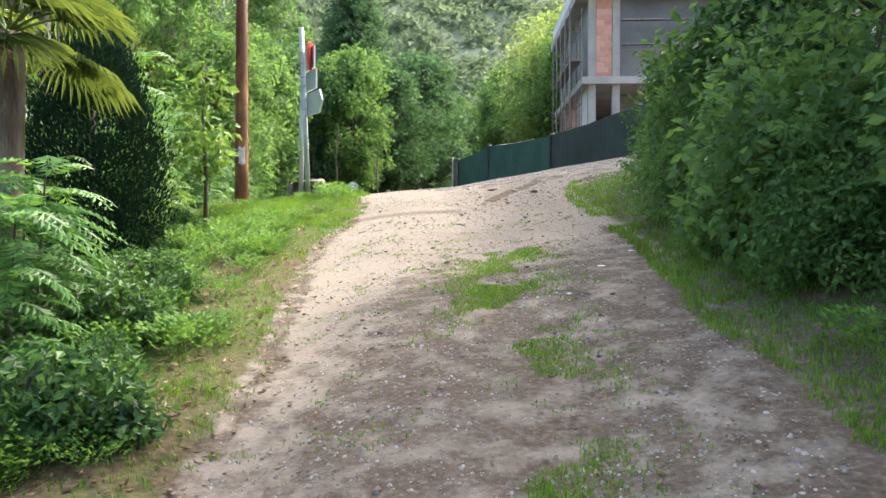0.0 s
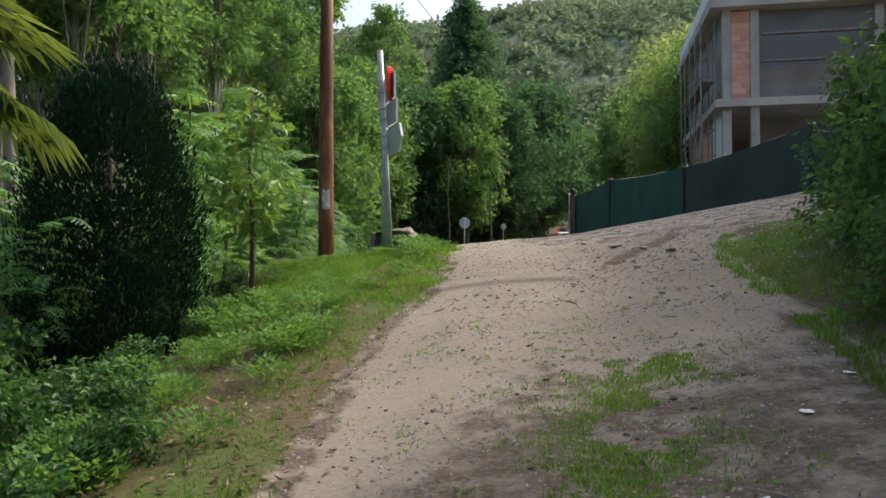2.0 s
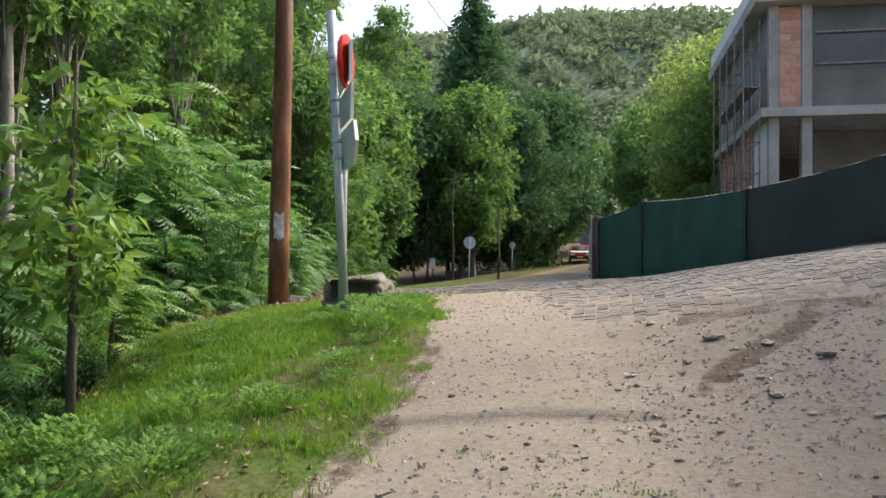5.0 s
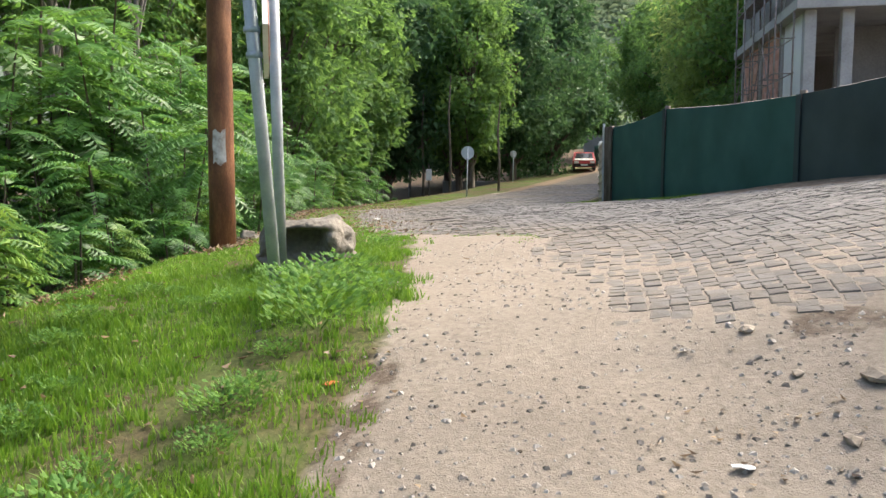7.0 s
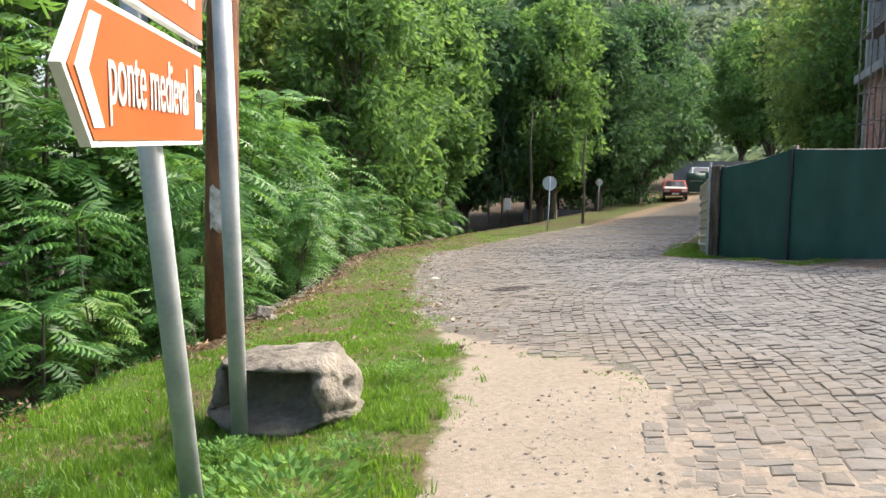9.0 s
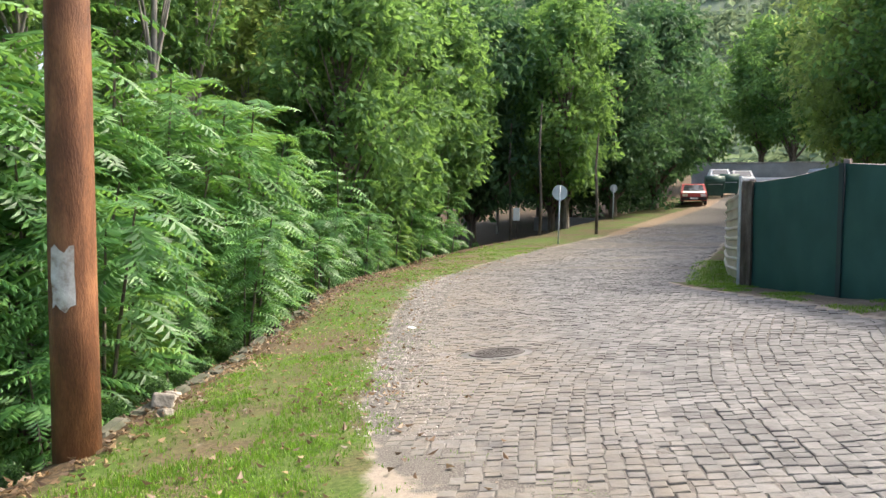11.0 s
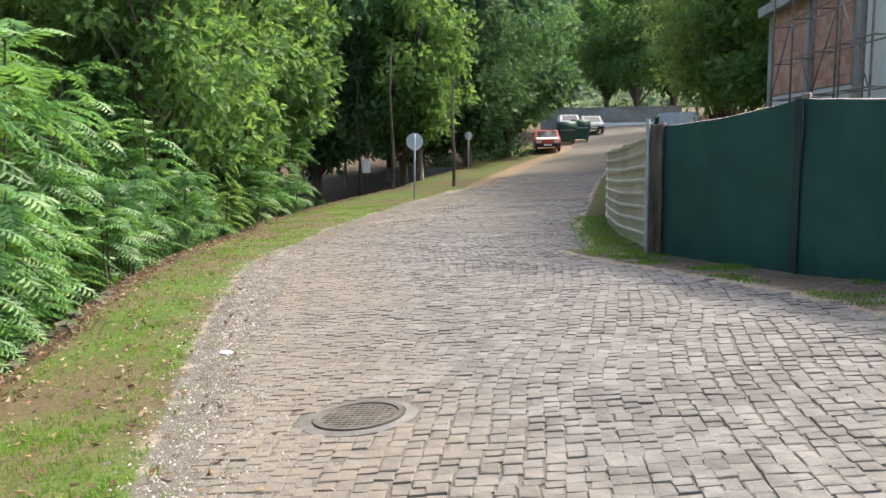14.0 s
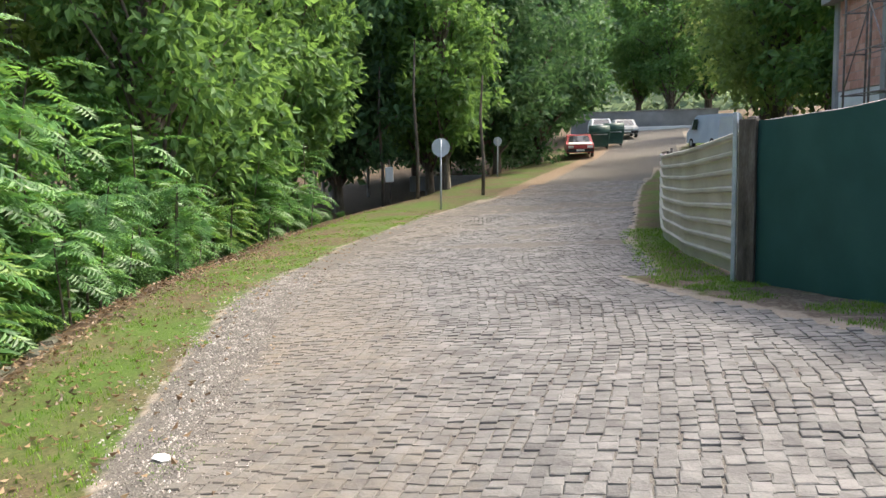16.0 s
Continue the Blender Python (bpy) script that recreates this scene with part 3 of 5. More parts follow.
for k, x, y, t, s in ((0, -13.6, 36, 0, .9), (0, -14.8, 41, 80, 1.1), (0, -15.8, 47.5, 200, 1.25), (0, -11.4, 54, 30, 1.2), (1, -10.8, 63, 140, 1.25), (1, -9.6, 71, 260, 1.2), (0, -13.2, 58, 77, 1.3),
                      (0, -15.5, 45, 10, 1.15), (1, -16, 53, 100, 1.1), (1, -14.5, 63, 300, 1.1), (0, -13, 76, 60, 1.1), (1, -11, 84, 10, 1.1), (0, -18, 72, 60, 1.3), (0, -9, 98, 60, 1.3), (0, -4, 106, 10, 1.7), (1, 3, 110, 10, 1.7), (0, -15, 104, 90, 1.8), (0, 10, 104, 90, 1.7)):
    plant(dark[k], x, y, t, s)
fir = conifer(51, 24.5, 14, M_DARK, "tall dark conifer with drooping sprays")
fir.matrix_world = put(fir, -15.3, 70, 0, 1.0)
# plane trees behind the fence
plane = [broadleaf(61, 12.5, 8.5, 9.5, 190, 60, .3, M_LIGHT, M_BARK, "tall plane tree with light green hanging leaves", .26, name="plane_tree", group="plane trees behind the fence"),
         broadleaf(62, 11, 8, 8.5, 180, 60, .3, M_BROAD, M_BARK, "tall plane tree with light green hanging leaves", .26, name="plane_tree", group="plane trees behind the fence")]
for k, x, y, t, s in ((0, 1.8, 53, 0, .9), (1, 3.6, 49, 50, 1.0), (0, 2.2, 60, 120, 1.25), (1, 6.2, 57, 10, 1.2), (1, 4.6, 74, 200, 1.2), (0, 7, 70, 80, 1.3), (0, 10, 50, 80, 1.2), (1, -1, 99, 80, 1.3), (0, 6, 88, 80, 1.3)):
    plant(plane[k], x, y, t, s)


# ---- the far hill ----
def hill():
    v, f = [], []
    n, k = 90, 26
    for j in range(k):
        for i in range(n):
            x = -260 + 520 * i / (n - 1)
            yy = 150 + 260 * j / (k - 1)
            s = ss(0, 1, j / (k - 1))
            ridge = 108 + 5 * noise.noise((x * .03, 1.7, 0)) + 5 * math.exp(-((x + 38) / 22) ** 2) - .03 * abs(x + 70)
            v.append((x, yy, 5 + ridge * s + 3 * noise.noise((x * .05, yy * .05, 2))))
    f = [(j * n + i, j * n + i + 1, (j + 1) * n + i + 1, (j + 1) * n + i) for j in range(k - 1) for i in range(n - 1)]
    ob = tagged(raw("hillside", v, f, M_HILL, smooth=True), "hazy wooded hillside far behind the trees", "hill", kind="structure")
    lv = Leaves()
    q = random.Random(5)
    for _ in range(3800):
        x, j = q.uniform(-150, 120), q.random()
        i0 = min(n - 2, int((x + 260) / 520 * (n - 1)))
        j0 = min(k - 2, int(j * (k - 1)))
        p = Vector(v[j0 * n + i0]).lerp(Vector(v[(j0 + 1) * n + i0 + 1]), q.random())
        p.x, s = x, q.uniform(1.6, 4.2)
        lv.clump(p + Vector((0, 0, s * .5)), s, 34, s * .75, q)
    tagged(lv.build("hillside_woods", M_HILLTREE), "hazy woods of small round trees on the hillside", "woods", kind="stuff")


# both hill colours are lightened to stand for the haze of distance
M_HILL = material("hazed_hill_scrub", [(.11, .15, .095), (.15, .19, .12), (.19, .23, .15)], .03, .95, 0, .3)
M_HILLTREE = leaf_material("hazed_hill_tree", [(.11, .165, .1), (.15, .21, .13), (.2, .26, .165)], (.28, .36, .18), rough=.8, gloss=.1)
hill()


# ---- fence round the building site ----
def fence():
    posts = (0.0, 3.23, 8.05, 12.9, 17.5)
    tops = (3.47, 3.72, 3.60, 3.86, 4.0)

    def at(k):
        p = FENCE_A + FENCE_D * k
        return p.x, p.y

    fn = thing("site_fence", "building site fence of panels covered in green shade netting", "fence", kind="structure")
    for i, k in enumerate(posts):
        x, y = at(k)
        g = terrain(x, y)
        h = tops[i] - g + .06
        part("post", box((0, 0, h / 2 - .2), (.09, .09, h + .4), pose(x, y, g, 0, 0, -24), .008), M_RUST, fn)
        if i == 0:
            part("corner_post", box((0, 0, h / 2 - .2), (.19, .16, h + .34), pose(x - .06, y - .16, g, 0, 0, -24), .012), M_BARK, fn, "dark weathered wooden corner post")
            part("edge_strip", box((0, 0, h / 2 - .1), (.05, .05, h + .3), pose(x - .2, y - .08, g, 0, 0, -24), .006), M_STEEL, fn)
    for i in range(len(posts) - 1):
        n = 26
        v, f = [], []
        for a in range(n + 1):
            u = a / n
            k = posts[i] + (posts[i + 1] - posts[i]) * u
            x, y = at(k)
            g = terrain(x, y) - .03
            top = tops[i] + (tops[i + 1] - tops[i]) * u - .05 * math.sin(math.pi * u) + .012 * noise.noise((k * 3, 0, 0))
            for b in range(11):
                w = b / 10
                bulge = .03 * noise.noise((k * 1.3, w * 2, i)) + .012 * noise.noise((k * 5, w * 3, i))
                for s in (0, 1):
                    off = .045 + bulge + s * .006
                    v.append((x + FENCE_D.y * off, y - FENCE_D.x * off, g + (top - g) * w))
        for a in range(n):
            for b in range(10):
                for s in (0, 1):
                    q = (a * 11 + b) * 2 + s
                    f.append((q, q + 22, q + 24, q + 2) if s else (q, q + 2, q + 24, q + 22))
        raw("screen", v, f, M_NET if i < 2 else M_NETDARK, fn, smooth=True)
        if i:
            xs, ys = at(posts[i])
            g = terrain(xs, ys)
            part("seam", box((0, 0, (tops[i] - g) / 2), (.014, .12, tops[i] - g), pose(xs + FENCE_D.y * .085, ys - FENCE_D.x * .085, g, 0, 0, 24.5), .004), M_NETDARK, fn, "dark seam where two screens overlap")
        x0, y0 = at(posts[i])
        x1, y1 = at(posts[i + 1])
        part("rail", tube([(x0, y0, tops[i] - .02), ((x0 + x1) / 2, (y0 + y1) / 2, (tops[i] + tops[i + 1]) / 2 - .06), (x1, y1, tops[i + 1] - .02)], .022, 6), M_RUST, fn)
    # corrugated stretch along the lane
    cf = thing("corrugated_fence", "beige corrugated sheet metal fence along the lane", "fence", kind="structure")
    line = [(-1.8, 29.95), (-2.35, 33.2), (-2.62, 36.6), (-2.6, 41), (-2.3, 46)]
    v, f = [], []
    segs = 40
    prof = []
    m = 8
    for b in range(m):
        for q, d in ((0, 0), (.62, 0), (.72, .045), (.9, .045)):
            prof.append(((b + q) / m, d))
    prof.append((1, 0))
    for a in range(segs + 1):
        u = a / segs * 16.2
        y = 29.95 + u
        x = float(np.interp(y, [p[1] for p in line], [p[0] for p in line]))
        g = terrain(x, y) + .02
        top = float(np.interp(y, (29.9, 33, 37, 46), (3.40, 3.12, 2.95, 2.9)))
        for w, d in prof:
            v.append((x - d, y, g + (top - g) * w))
    n = len(prof)
    f = [(a * n + b, a * n + b + 1, (a + 1) * n + b + 1, (a + 1) * n + b) for a in range(segs) for b in range(n - 1)]
    raw("sheet", v, f, M_CORR, cf)
    for y in (30.05, 33.2, 36.5, 40, 43.5, 46):
        x = float(np.interp(y, [p[1] for p in line], [p[0] for p in line])) + .06
        g = terrain(x, y)
        part("post", box((0, 0, .66), (.07, .07, 1.8), pose(x, y, g), .006), M_RUST, cf)


fence()


# ---- building under construction ----
def building():
    m = pose(3.15, 35.0, 0, 0, 0, 5)
    b = thing("unfinished_building", "unfinished concrete building with red brick infill and scaffolding", "building", m)
    W, D = 11.0, 11.0

    def slab(name, z, h, over=.0):
        part(name, box((W / 2, D / 2, z + h / 2), (W + 2 * over, D + 2 * over, h), bevel=.02), M_CONCRETE, b)

    slab("slab", 6.95, .3, .25)
    slab("slab", 10.6, .42, .45)
    slab("slab", 3.2, .25)
    part("foundation", box((W / 2, D / 2, 1.8), (W, D, 2.8)), M_DARKCON, b)
    for x, y in ((.2, .2), (1.2, .2), (5.5, .2), (10.8, .2), (.2, 3.2), (.2, 7.0), (.2, 10.8), (10.8, 10.8)):
        for z, h in ((3.45, 3.5), (7.25, 3.35)):
            part("column", box((x, y, z + h / 2), (.32, .32, h), bevel=.015), M_CONCRETE, b)
    # upper storey front: dull sheeting between the columns
    for x0, x1 in ((1.36, 5.34), (5.66, 10.64)):
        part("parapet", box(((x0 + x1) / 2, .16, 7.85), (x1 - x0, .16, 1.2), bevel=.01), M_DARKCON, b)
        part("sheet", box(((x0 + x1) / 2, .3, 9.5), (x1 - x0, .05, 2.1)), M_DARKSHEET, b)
        for z in (8.55, 9.55):
            part("plank", box(((x0 + x1) / 2, -.32, z), (x1 - x0, .28, .05), bevel=.006), M_RUST, b)
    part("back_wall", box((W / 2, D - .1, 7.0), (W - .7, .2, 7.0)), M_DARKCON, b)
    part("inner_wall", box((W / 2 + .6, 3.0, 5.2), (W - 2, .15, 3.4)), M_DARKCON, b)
    # brick infill of the side wall and of the bay next to the corner
    def infill(name, mm, w, h):
        wall = raw(name, [mm @ Vector(c) for c in ((0, 0, 0), (w, 0, 0), (w, 0, h), (0, 0, h), (0, .14, 0), (w, .14, 0), (w, .14, h), (0, .14, h))],
                   [(0, 1, 2, 3), (5, 4, 7, 6), (1, 5, 6, 2), (4, 0, 3, 7), (3, 2, 6, 7)], M_MORTAR, b)
        rows = int(h / .22)
        cols = int(w / .32)
        bw, bh = w / cols, h / rows
        me = None
        for i in range(rows):
            for j in range(cols + (i % 2)):
                a = max(0, (j - .5 * (i % 2)) * bw) + .006
                e = min(w, (j + 1 - .5 * (i % 2)) * bw) - .006
                full = abs((e - a) - (bw - .012)) < .001
                if full and me:
                    br = new("brick", me)
                else:
                    bm = box(((e - a) / 2, 0, bh / 2), (e - a, .03, bh - .014))
                    br = part("brick", bm, M_BRICK)
                    if full:
                        me = br.data
                br.parent = wall
                br.matrix_local = mm @ Matrix.Translation((a, -.004, i * bh))
        return wall

    side = Matrix.Rotation(radians(-90), 4, 'Z')
    infill("side_wall", Matrix.Translation((.12, 10.64, 4.45)) @ side, 3.48, 2.5)
    infill("side_wall", Matrix.Translation((.12, 6.84, 4.45)) @ side, 3.1, 2.5)
    part("plinth", box((.22, 7.2, 3.93), (.2, 6.8, 1.0)), M_WALLPAINT, b)
    part("side_panel", box((.14, 1.65, 5.2), (.12, 2.5, 3.46)), M_WALLPAINT, b)
    infill("bay_wall", Matrix.Translation((.37, .1, 7.25)), .66, 3.3)
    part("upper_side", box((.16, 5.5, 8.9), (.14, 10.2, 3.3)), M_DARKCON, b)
    # set-back top storey above the terrace
    part("terrace_parapet", box((W / 2, -.3, 11.35), (W + .5, .14, .66), bevel=.01), M_WALLPAINT, b)
    part("terrace_parapet", box((-.3, W / 2, 11.35), (.14, W + .3, .66), bevel=.01), M_WALLPAINT, b)
    for x in (1.9, 4.6, 7.4, 10.4):
        part("column", box((x, 1.7, 12.4), (.3, .3, 2.8), bevel=.015), M_CONCRETE, b)
    for x0, x1 in ((2.05, 4.45), (4.75, 7.25), (7.55, 10.25)):
        part("brick_bay", box(((x0 + x1) / 2, 1.75, 12.4), (x1 - x0, .15, 2.8)), M_BRICK, b)
    part("brick_side", box((1.8, 6.2, 12.4), (.15, 8.7, 2.8)), M_BRICK, b)
    part("roof_slab", box((6.1, 6.1, 13.95), (9.6, 9.6, .3), bevel=.02), M_CONCRETE, b)
    # scaffolding along the side
    sc = thing("scaffolding", "rusty tubular steel scaffolding beside the building", "scaffolding")
    sc.matrix_world = m
    zg = terrain(2.5, 37)
    for y in (.2, 2.0, 3.8, 5.6, 7.4):
        for x in (-.22, -.72):
            part("upright", tube([(x, y, zg - .3), (x, y, 10.2)], .026, 6), M_RUST, sc)
        for z in (4.2, 5.2, 6.2, 8.2, 9.2):
            part("rung", tube([(-.22, y, z), (-.72, y, z)], .018, 6), M_RUST, sc)
    for z in (4.2, 5.2, 6.2, 8.2, 9.4):
        for x in (-.22, -.72):
            part("ledger", tube([(x, .0, z), (x, 7.6, z)], .018, 6), M_RUST, sc)
    for z in (8.0,):
        part("deck", box((-.47, 3.8, z), (.45, 7.4, .05), bevel=.006), M_RUST, sc)
    for a, c in ((.2, 2.0), (3.8, 2.0), (3.8, 5.6), (7.4, 5.6)):
        part("brace", tube([(-.75, a, 4.2), (-.75, c, 6.2)], .016, 6), M_RUST, sc)


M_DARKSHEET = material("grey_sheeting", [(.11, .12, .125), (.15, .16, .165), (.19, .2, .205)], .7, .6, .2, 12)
building()


# ---- pole, signs, rock ----
def pole():
    t = thing("utility_pole", "brown creosoted wooden utility pole with a white painted patch", "pole", pose(-5.6, 18.32, 1.4))
    part("shaft", tube([(0, 0, -.5), (.02, 0, 1.2), (.05, .02, 4), (.1, .03, 8.2)], [.165, .158, .14, .115], 14), M_POLE, t)
    bm = bmesh.new()
    n = 6
    a0 = radians(-95)
    rows = []
    for j in range(5):
        z = 1.2 + .4 * j / 4
        rows.append([bm.verts.new((.02 + .1615 * math.cos(a0 + k * .2 + .04 * math.sin(j * 2.1)), .1615 * math.sin(a0 + k * .2), z + .03 * math.sin(k * 1.7))) for k in range(n)])
    for p, q in zip(rows, rows[1:]):
        for k in range(n - 1):
            bm.faces.new((p[k], p[k + 1], q[k + 1], q[k]))
    part("paint_patch", bm, M_PATCH, t, "worn white paint patch", smooth=True)


pole()
def text_mesh(body, size):
    """Lettering as a mesh, from the built-in font."""
    c = bpy.data.curves.new("letters", "FONT")
    c.body, c.size, c.extrude, c.align_x, c.align_y = body, size, .0015, 'LEFT', 'CENTER'
    o = new("letters", c)
    me = bpy.data.meshes.new_from_object(o)
    bpy.data.objects.remove(o)
    bm = bmesh.new()
    bm.from_mesh(me)
    bpy.data.meshes.remove(me)
    return bm


def plate(outline, t):
    """A flat plate in the xz plane, front at y = 0, t thick."""
    bm = bmesh.new()
    a = [bm.verts.new((x, 0, z)) for x, z in outline]
    b = [bm.verts.new((x, t, z)) for x, z in outline]
    bm.faces.new(a)
    bm.faces.new(list(reversed(b)))
    n = len(a)
    for i in range(n):
        bm.faces.new((a[i], b[i], b[(i + 1) % n], a[(i + 1) % n]))
    bmesh.ops.recalc_face_normals(bm, faces=bm.faces)
    return bm


def signpost():
    t = thing("direction_sign", "leaning double-post road sign with brown arrow panels", "road sign", pose(-.13, .16, 0))
    g = terrain(-2.74, 14.38)
    part("post", tube([(-2.74, 14.42, g - .3), (-2.70, 13.88, 4.69)], .045, 12), M_STEEL, t)
    part("post", tube([(-3.17, 15.30, terrain(-3.17, 15.3) - .3), (-2.97, 14.86, 4.4)], .045, 12), M_STEEL, t)
    # panels face the road: local x runs along the panel away from the arrow's tip
    turn = math.degrees(math.atan2(.905, -.425)) + 3

    def panel(z, k0, k1, h, face, words, arrow=True):
        m = Matrix.Translation((-2.68 + .06 * .905, 14.10 + .06 * .425, z)) @ Matrix.Rotation(radians(turn), 4, 'Z') @ Matrix.Rotation(radians(-3), 4, 'Y')
        def shape(i):
            if arrow:
                return [(k0 + i * 1.6, 0), (k0 + .2 + i * .6, -h / 2 + i), (k1 - i, -h / 2 + i), (k1 - i, h / 2 - i), (k0 + .2 + i * .6, h / 2 - i)]
            return [(k0 + i, -h / 2 + i), (k1 - i, -h / 2 + i), (k1 - i, h / 2 - i), (k0 + i, h / 2 - i)]
        bm = plate(shape(0), .03)
        bmesh.ops.transform(bm, matrix=m, verts=bm.verts)
        p = part("panel", bm, [M_WHITE, M_SIGNBACK], t, "white edged sign panel with grey back")
        for q in p.data.polygons:
            if q.normal.dot(m.to_3x3() @ Vector((0, 1, 0))) > .5:
                q.material_index = 1
        bm = plate(shape(.018), .003)
        bmesh.ops.transform(bm, matrix=m @ Matrix.Translation((0, -.004, 0)), verts=bm.verts)
        part("face", bm, face, p, "brown sign face")
        if arrow:
            bm = plate([(k0 + .07, 0), (k0 + .2, -h / 2 + .05), (k0 + .29, -h / 2 + .05), (k0 + .17, 0), (k0 + .29, h / 2 - .05), (k0 + .2, h / 2 - .05)], .003)
            bmesh.ops.transform(bm, matrix=m @ Matrix.Translation((0, -.008, 0)), verts=bm.verts)
            part("arrow", bm, M_WHITE, p, "white chevron arrow")
        if words:
            bm = text_mesh(words, .26)
            w = max(v.co.x for v in bm.verts)
            bmesh.ops.scale(bm, vec=(1.06 / w, 1, 1), verts=bm.verts)
            bmesh.ops.transform(bm, matrix=m @ Matrix.Translation((k0 + .33, -.008, 0)) @ Matrix.Rotation(radians(90), 4, 'X'), verts=bm.verts)
            part("lettering", bm, M_WHITE, p, "white lettering")
            bm = plate([(k1 - .2, -.13), (k1 - .05, -.13), (k1 - .05, .13), (k1 - .2, .13)], .003)
            bmesh.ops.transform(bm, matrix=m @ Matrix.Translation((0, -.008, 0)), verts=bm.verts)
            s = part("pictogram", bm, M_WHITE, p, "white square with a dark bridge shape")
            bm = plate([(k1 - .18, -.02), (k1 - .07, -.02), (k1 - .07, .01), (k1 - .125, .04), (k1 - .18, .01)], .003)
            bmesh.ops.transform(bm, matrix=m @ Matrix.Translation((0, -.012, 0)), verts=bm.verts)
            part("bridge_mark", bm, M_IRON, s)
        else:
            for i in range(5):
                bm = plate([(k0 + .3 + i * .17, -.05), (k0 + .43 + i * .17, -.05), (k0 + .43 + i * .17, .05), (k0 + .3 + i * .17, .05)], .003)
                bmesh.ops.transform(bm, matrix=m @ Matrix.Translation((0, -.008, 0)), verts=bm.verts)
                part("lettering", bm, M_WHITE, p)

    panel(3.375, -1.1, .64, .39, M_ORANGE, "ponte medieval")
    panel(3.78, -.65, .66, .34, M_ORANGE, "", False)
    panel(4.17, -.5, .66, .38, M_SIGNBACK, "", False)
    # round red sign
    n = 32
    m = Matrix.Translation((-2.5, 13.84, 4.18)) @ Matrix.Rotation(radians(98), 4, 'Z')
    bm = plate([(.25 * math.cos(k * 6.28319 / n), .25 * math.sin(k * 6.28319 / n)) for k in range(n)], .04)
    bmesh.ops.transform(bm, matrix=m, verts=bm.verts)
    d = part("disc", bm, M_RED, t, "round red sign disc")
    for z in (3.3, 3.46, 3.7, 3.86, 4.1, 4.26):
        f = (z - g) / (4.69 - g)
        y = 14.38 - .5 * f
        part("clamp", tube([(-2.72, y, z - .02), (-2.72, y, z + .02)], .056, 10), M_STEEL, t)


signpost()


def boulder():
    """A squat boulder with a flat top, hollowed on the side of the track."""
    bm = bmesh.new()
    bmesh.ops.create_icosphere(bm, subdivisions=5, radius=1)
    for p in bm.verts:
        c = p.co.copy()
        x, y, z = c.x * .47, c.y * .42, c.z * .36
        z = min(z, .225 + .06 * c.x + .02 * noise.noise(c * 3))
        deep = (1 - ss(.36, .52, c.z)) * ss(-.55, -.25, c.z) * ss(-.95, -.6, c.x) * (1 - ss(.25, .55, c.x + .15 * noise.noise(c * 4)))
        y += .4 * deep * max(0, -c.y)
        if .42 < c.z < .9 and c.y < 0:
            y *= 1.12
        if z < -.1:
            x, y = x * (1.1 + .1 * noise.noise(c * 2)), y * (1.12 + .1 * noise.noise(c * 2 + Vector((4, 0, 0))))
        n = .035 * noise.noise(c * 2.2) + .018 * noise.noise(c * 6) + .008 * noise.noise(c * 15)
        d = c.normalized()
        p.co = Vector((x, y, z)) + d * n
    for (hx, hz) in ((.38, .15), (.42, .05), (.36, .0), (.4, .2)):
        for p in bm.verts:
            q = (p.co - Vector((hx, -.14, hz))).length
            if q < .07:
                p.co.x -= .05 * (1 - q / .07)
                p.co.y += .03 * (1 - q / .07)
    ob = part("boulder", bm, M_BOULDER, smooth=True)
    ob.matrix_world = pose(-3.22, 15.78, 1.9, 0, 0, 22) @ Matrix.Scale(.87, 4)
    tagged(ob, "squat grey boulder with a flat top and hollow front", "rock")


boulder()


def round_sign(x, y, dia, h, name, label):
    g = terrain(x, y)
    t = thing(name, label, "road sign", pose(x, y, g, 0, 1.5, 20))
    part("post", tube([(0, 0, -.3), (0, 0, h + dia * .4)], .03, 8), M_STEEL, t)
    n = 28
    bm = plate([(dia / 2 * math.cos(k * 6.28319 / n), h + dia / 2 * math.sin(k * 6.28319 / n)) for k in range(n)], .03)
    bmesh.ops.translate(bm, vec=(0, .03, 0), verts=bm.verts)
    part("disc", bm, M_SIGNBACK, t, "grey back of the disc")
    part("clamp", box((0, .01, h - .28 * dia / .6), (.22, .03, .06), bevel=.005), M_STEEL, t)
    return t


round_sign(-9.53, 45.72, .6, 2.03, "round_sign", "round road sign seen from its grey back")
round_sign(-10.25, 60.1, .42, 1.75, "small_sign", "small pale sign on a thin post")


def meter_box():
    x, y = -13.1, 51.4
    t = thing("meter_box", "white meter box on a thin post among the trees", "box", pose(x, y, terrain(x, y), 0, 0, 15))
    part("post", tube([(0, .08, -.3), (0, .08, 2.2)], .04, 8), M_BARK, t)
    h = 2.1 - terrain(x, y)
    b = part("case", box((0, 0, h), (.32, .16, .6), bevel=.02), M_WHITE, t)
    part("door", box((0, -.085, h), (.26, .012, .5), bevel=.004), M_WHITE, b)


meter_box()

# slim trunks by the sign
for x, y, h in ((-9.06, 50.4, 4.5), (-13.6, 51.9, 6), (-11.6, 50.2, 6)):
    g = terrain(x, y)
    t = thing("bare_trunk", "slim bare tree trunk standing at the road's edge", "tree trunk", pose(x, y, g), group="slim trunks")
    part("trunk", tube([(0, 0, -.4), (.05, .02, h * .3), (-.05, .05, h * .65), (.08, 0, h)], [.075, .065, .055, .03], 8), M_BARK, t)


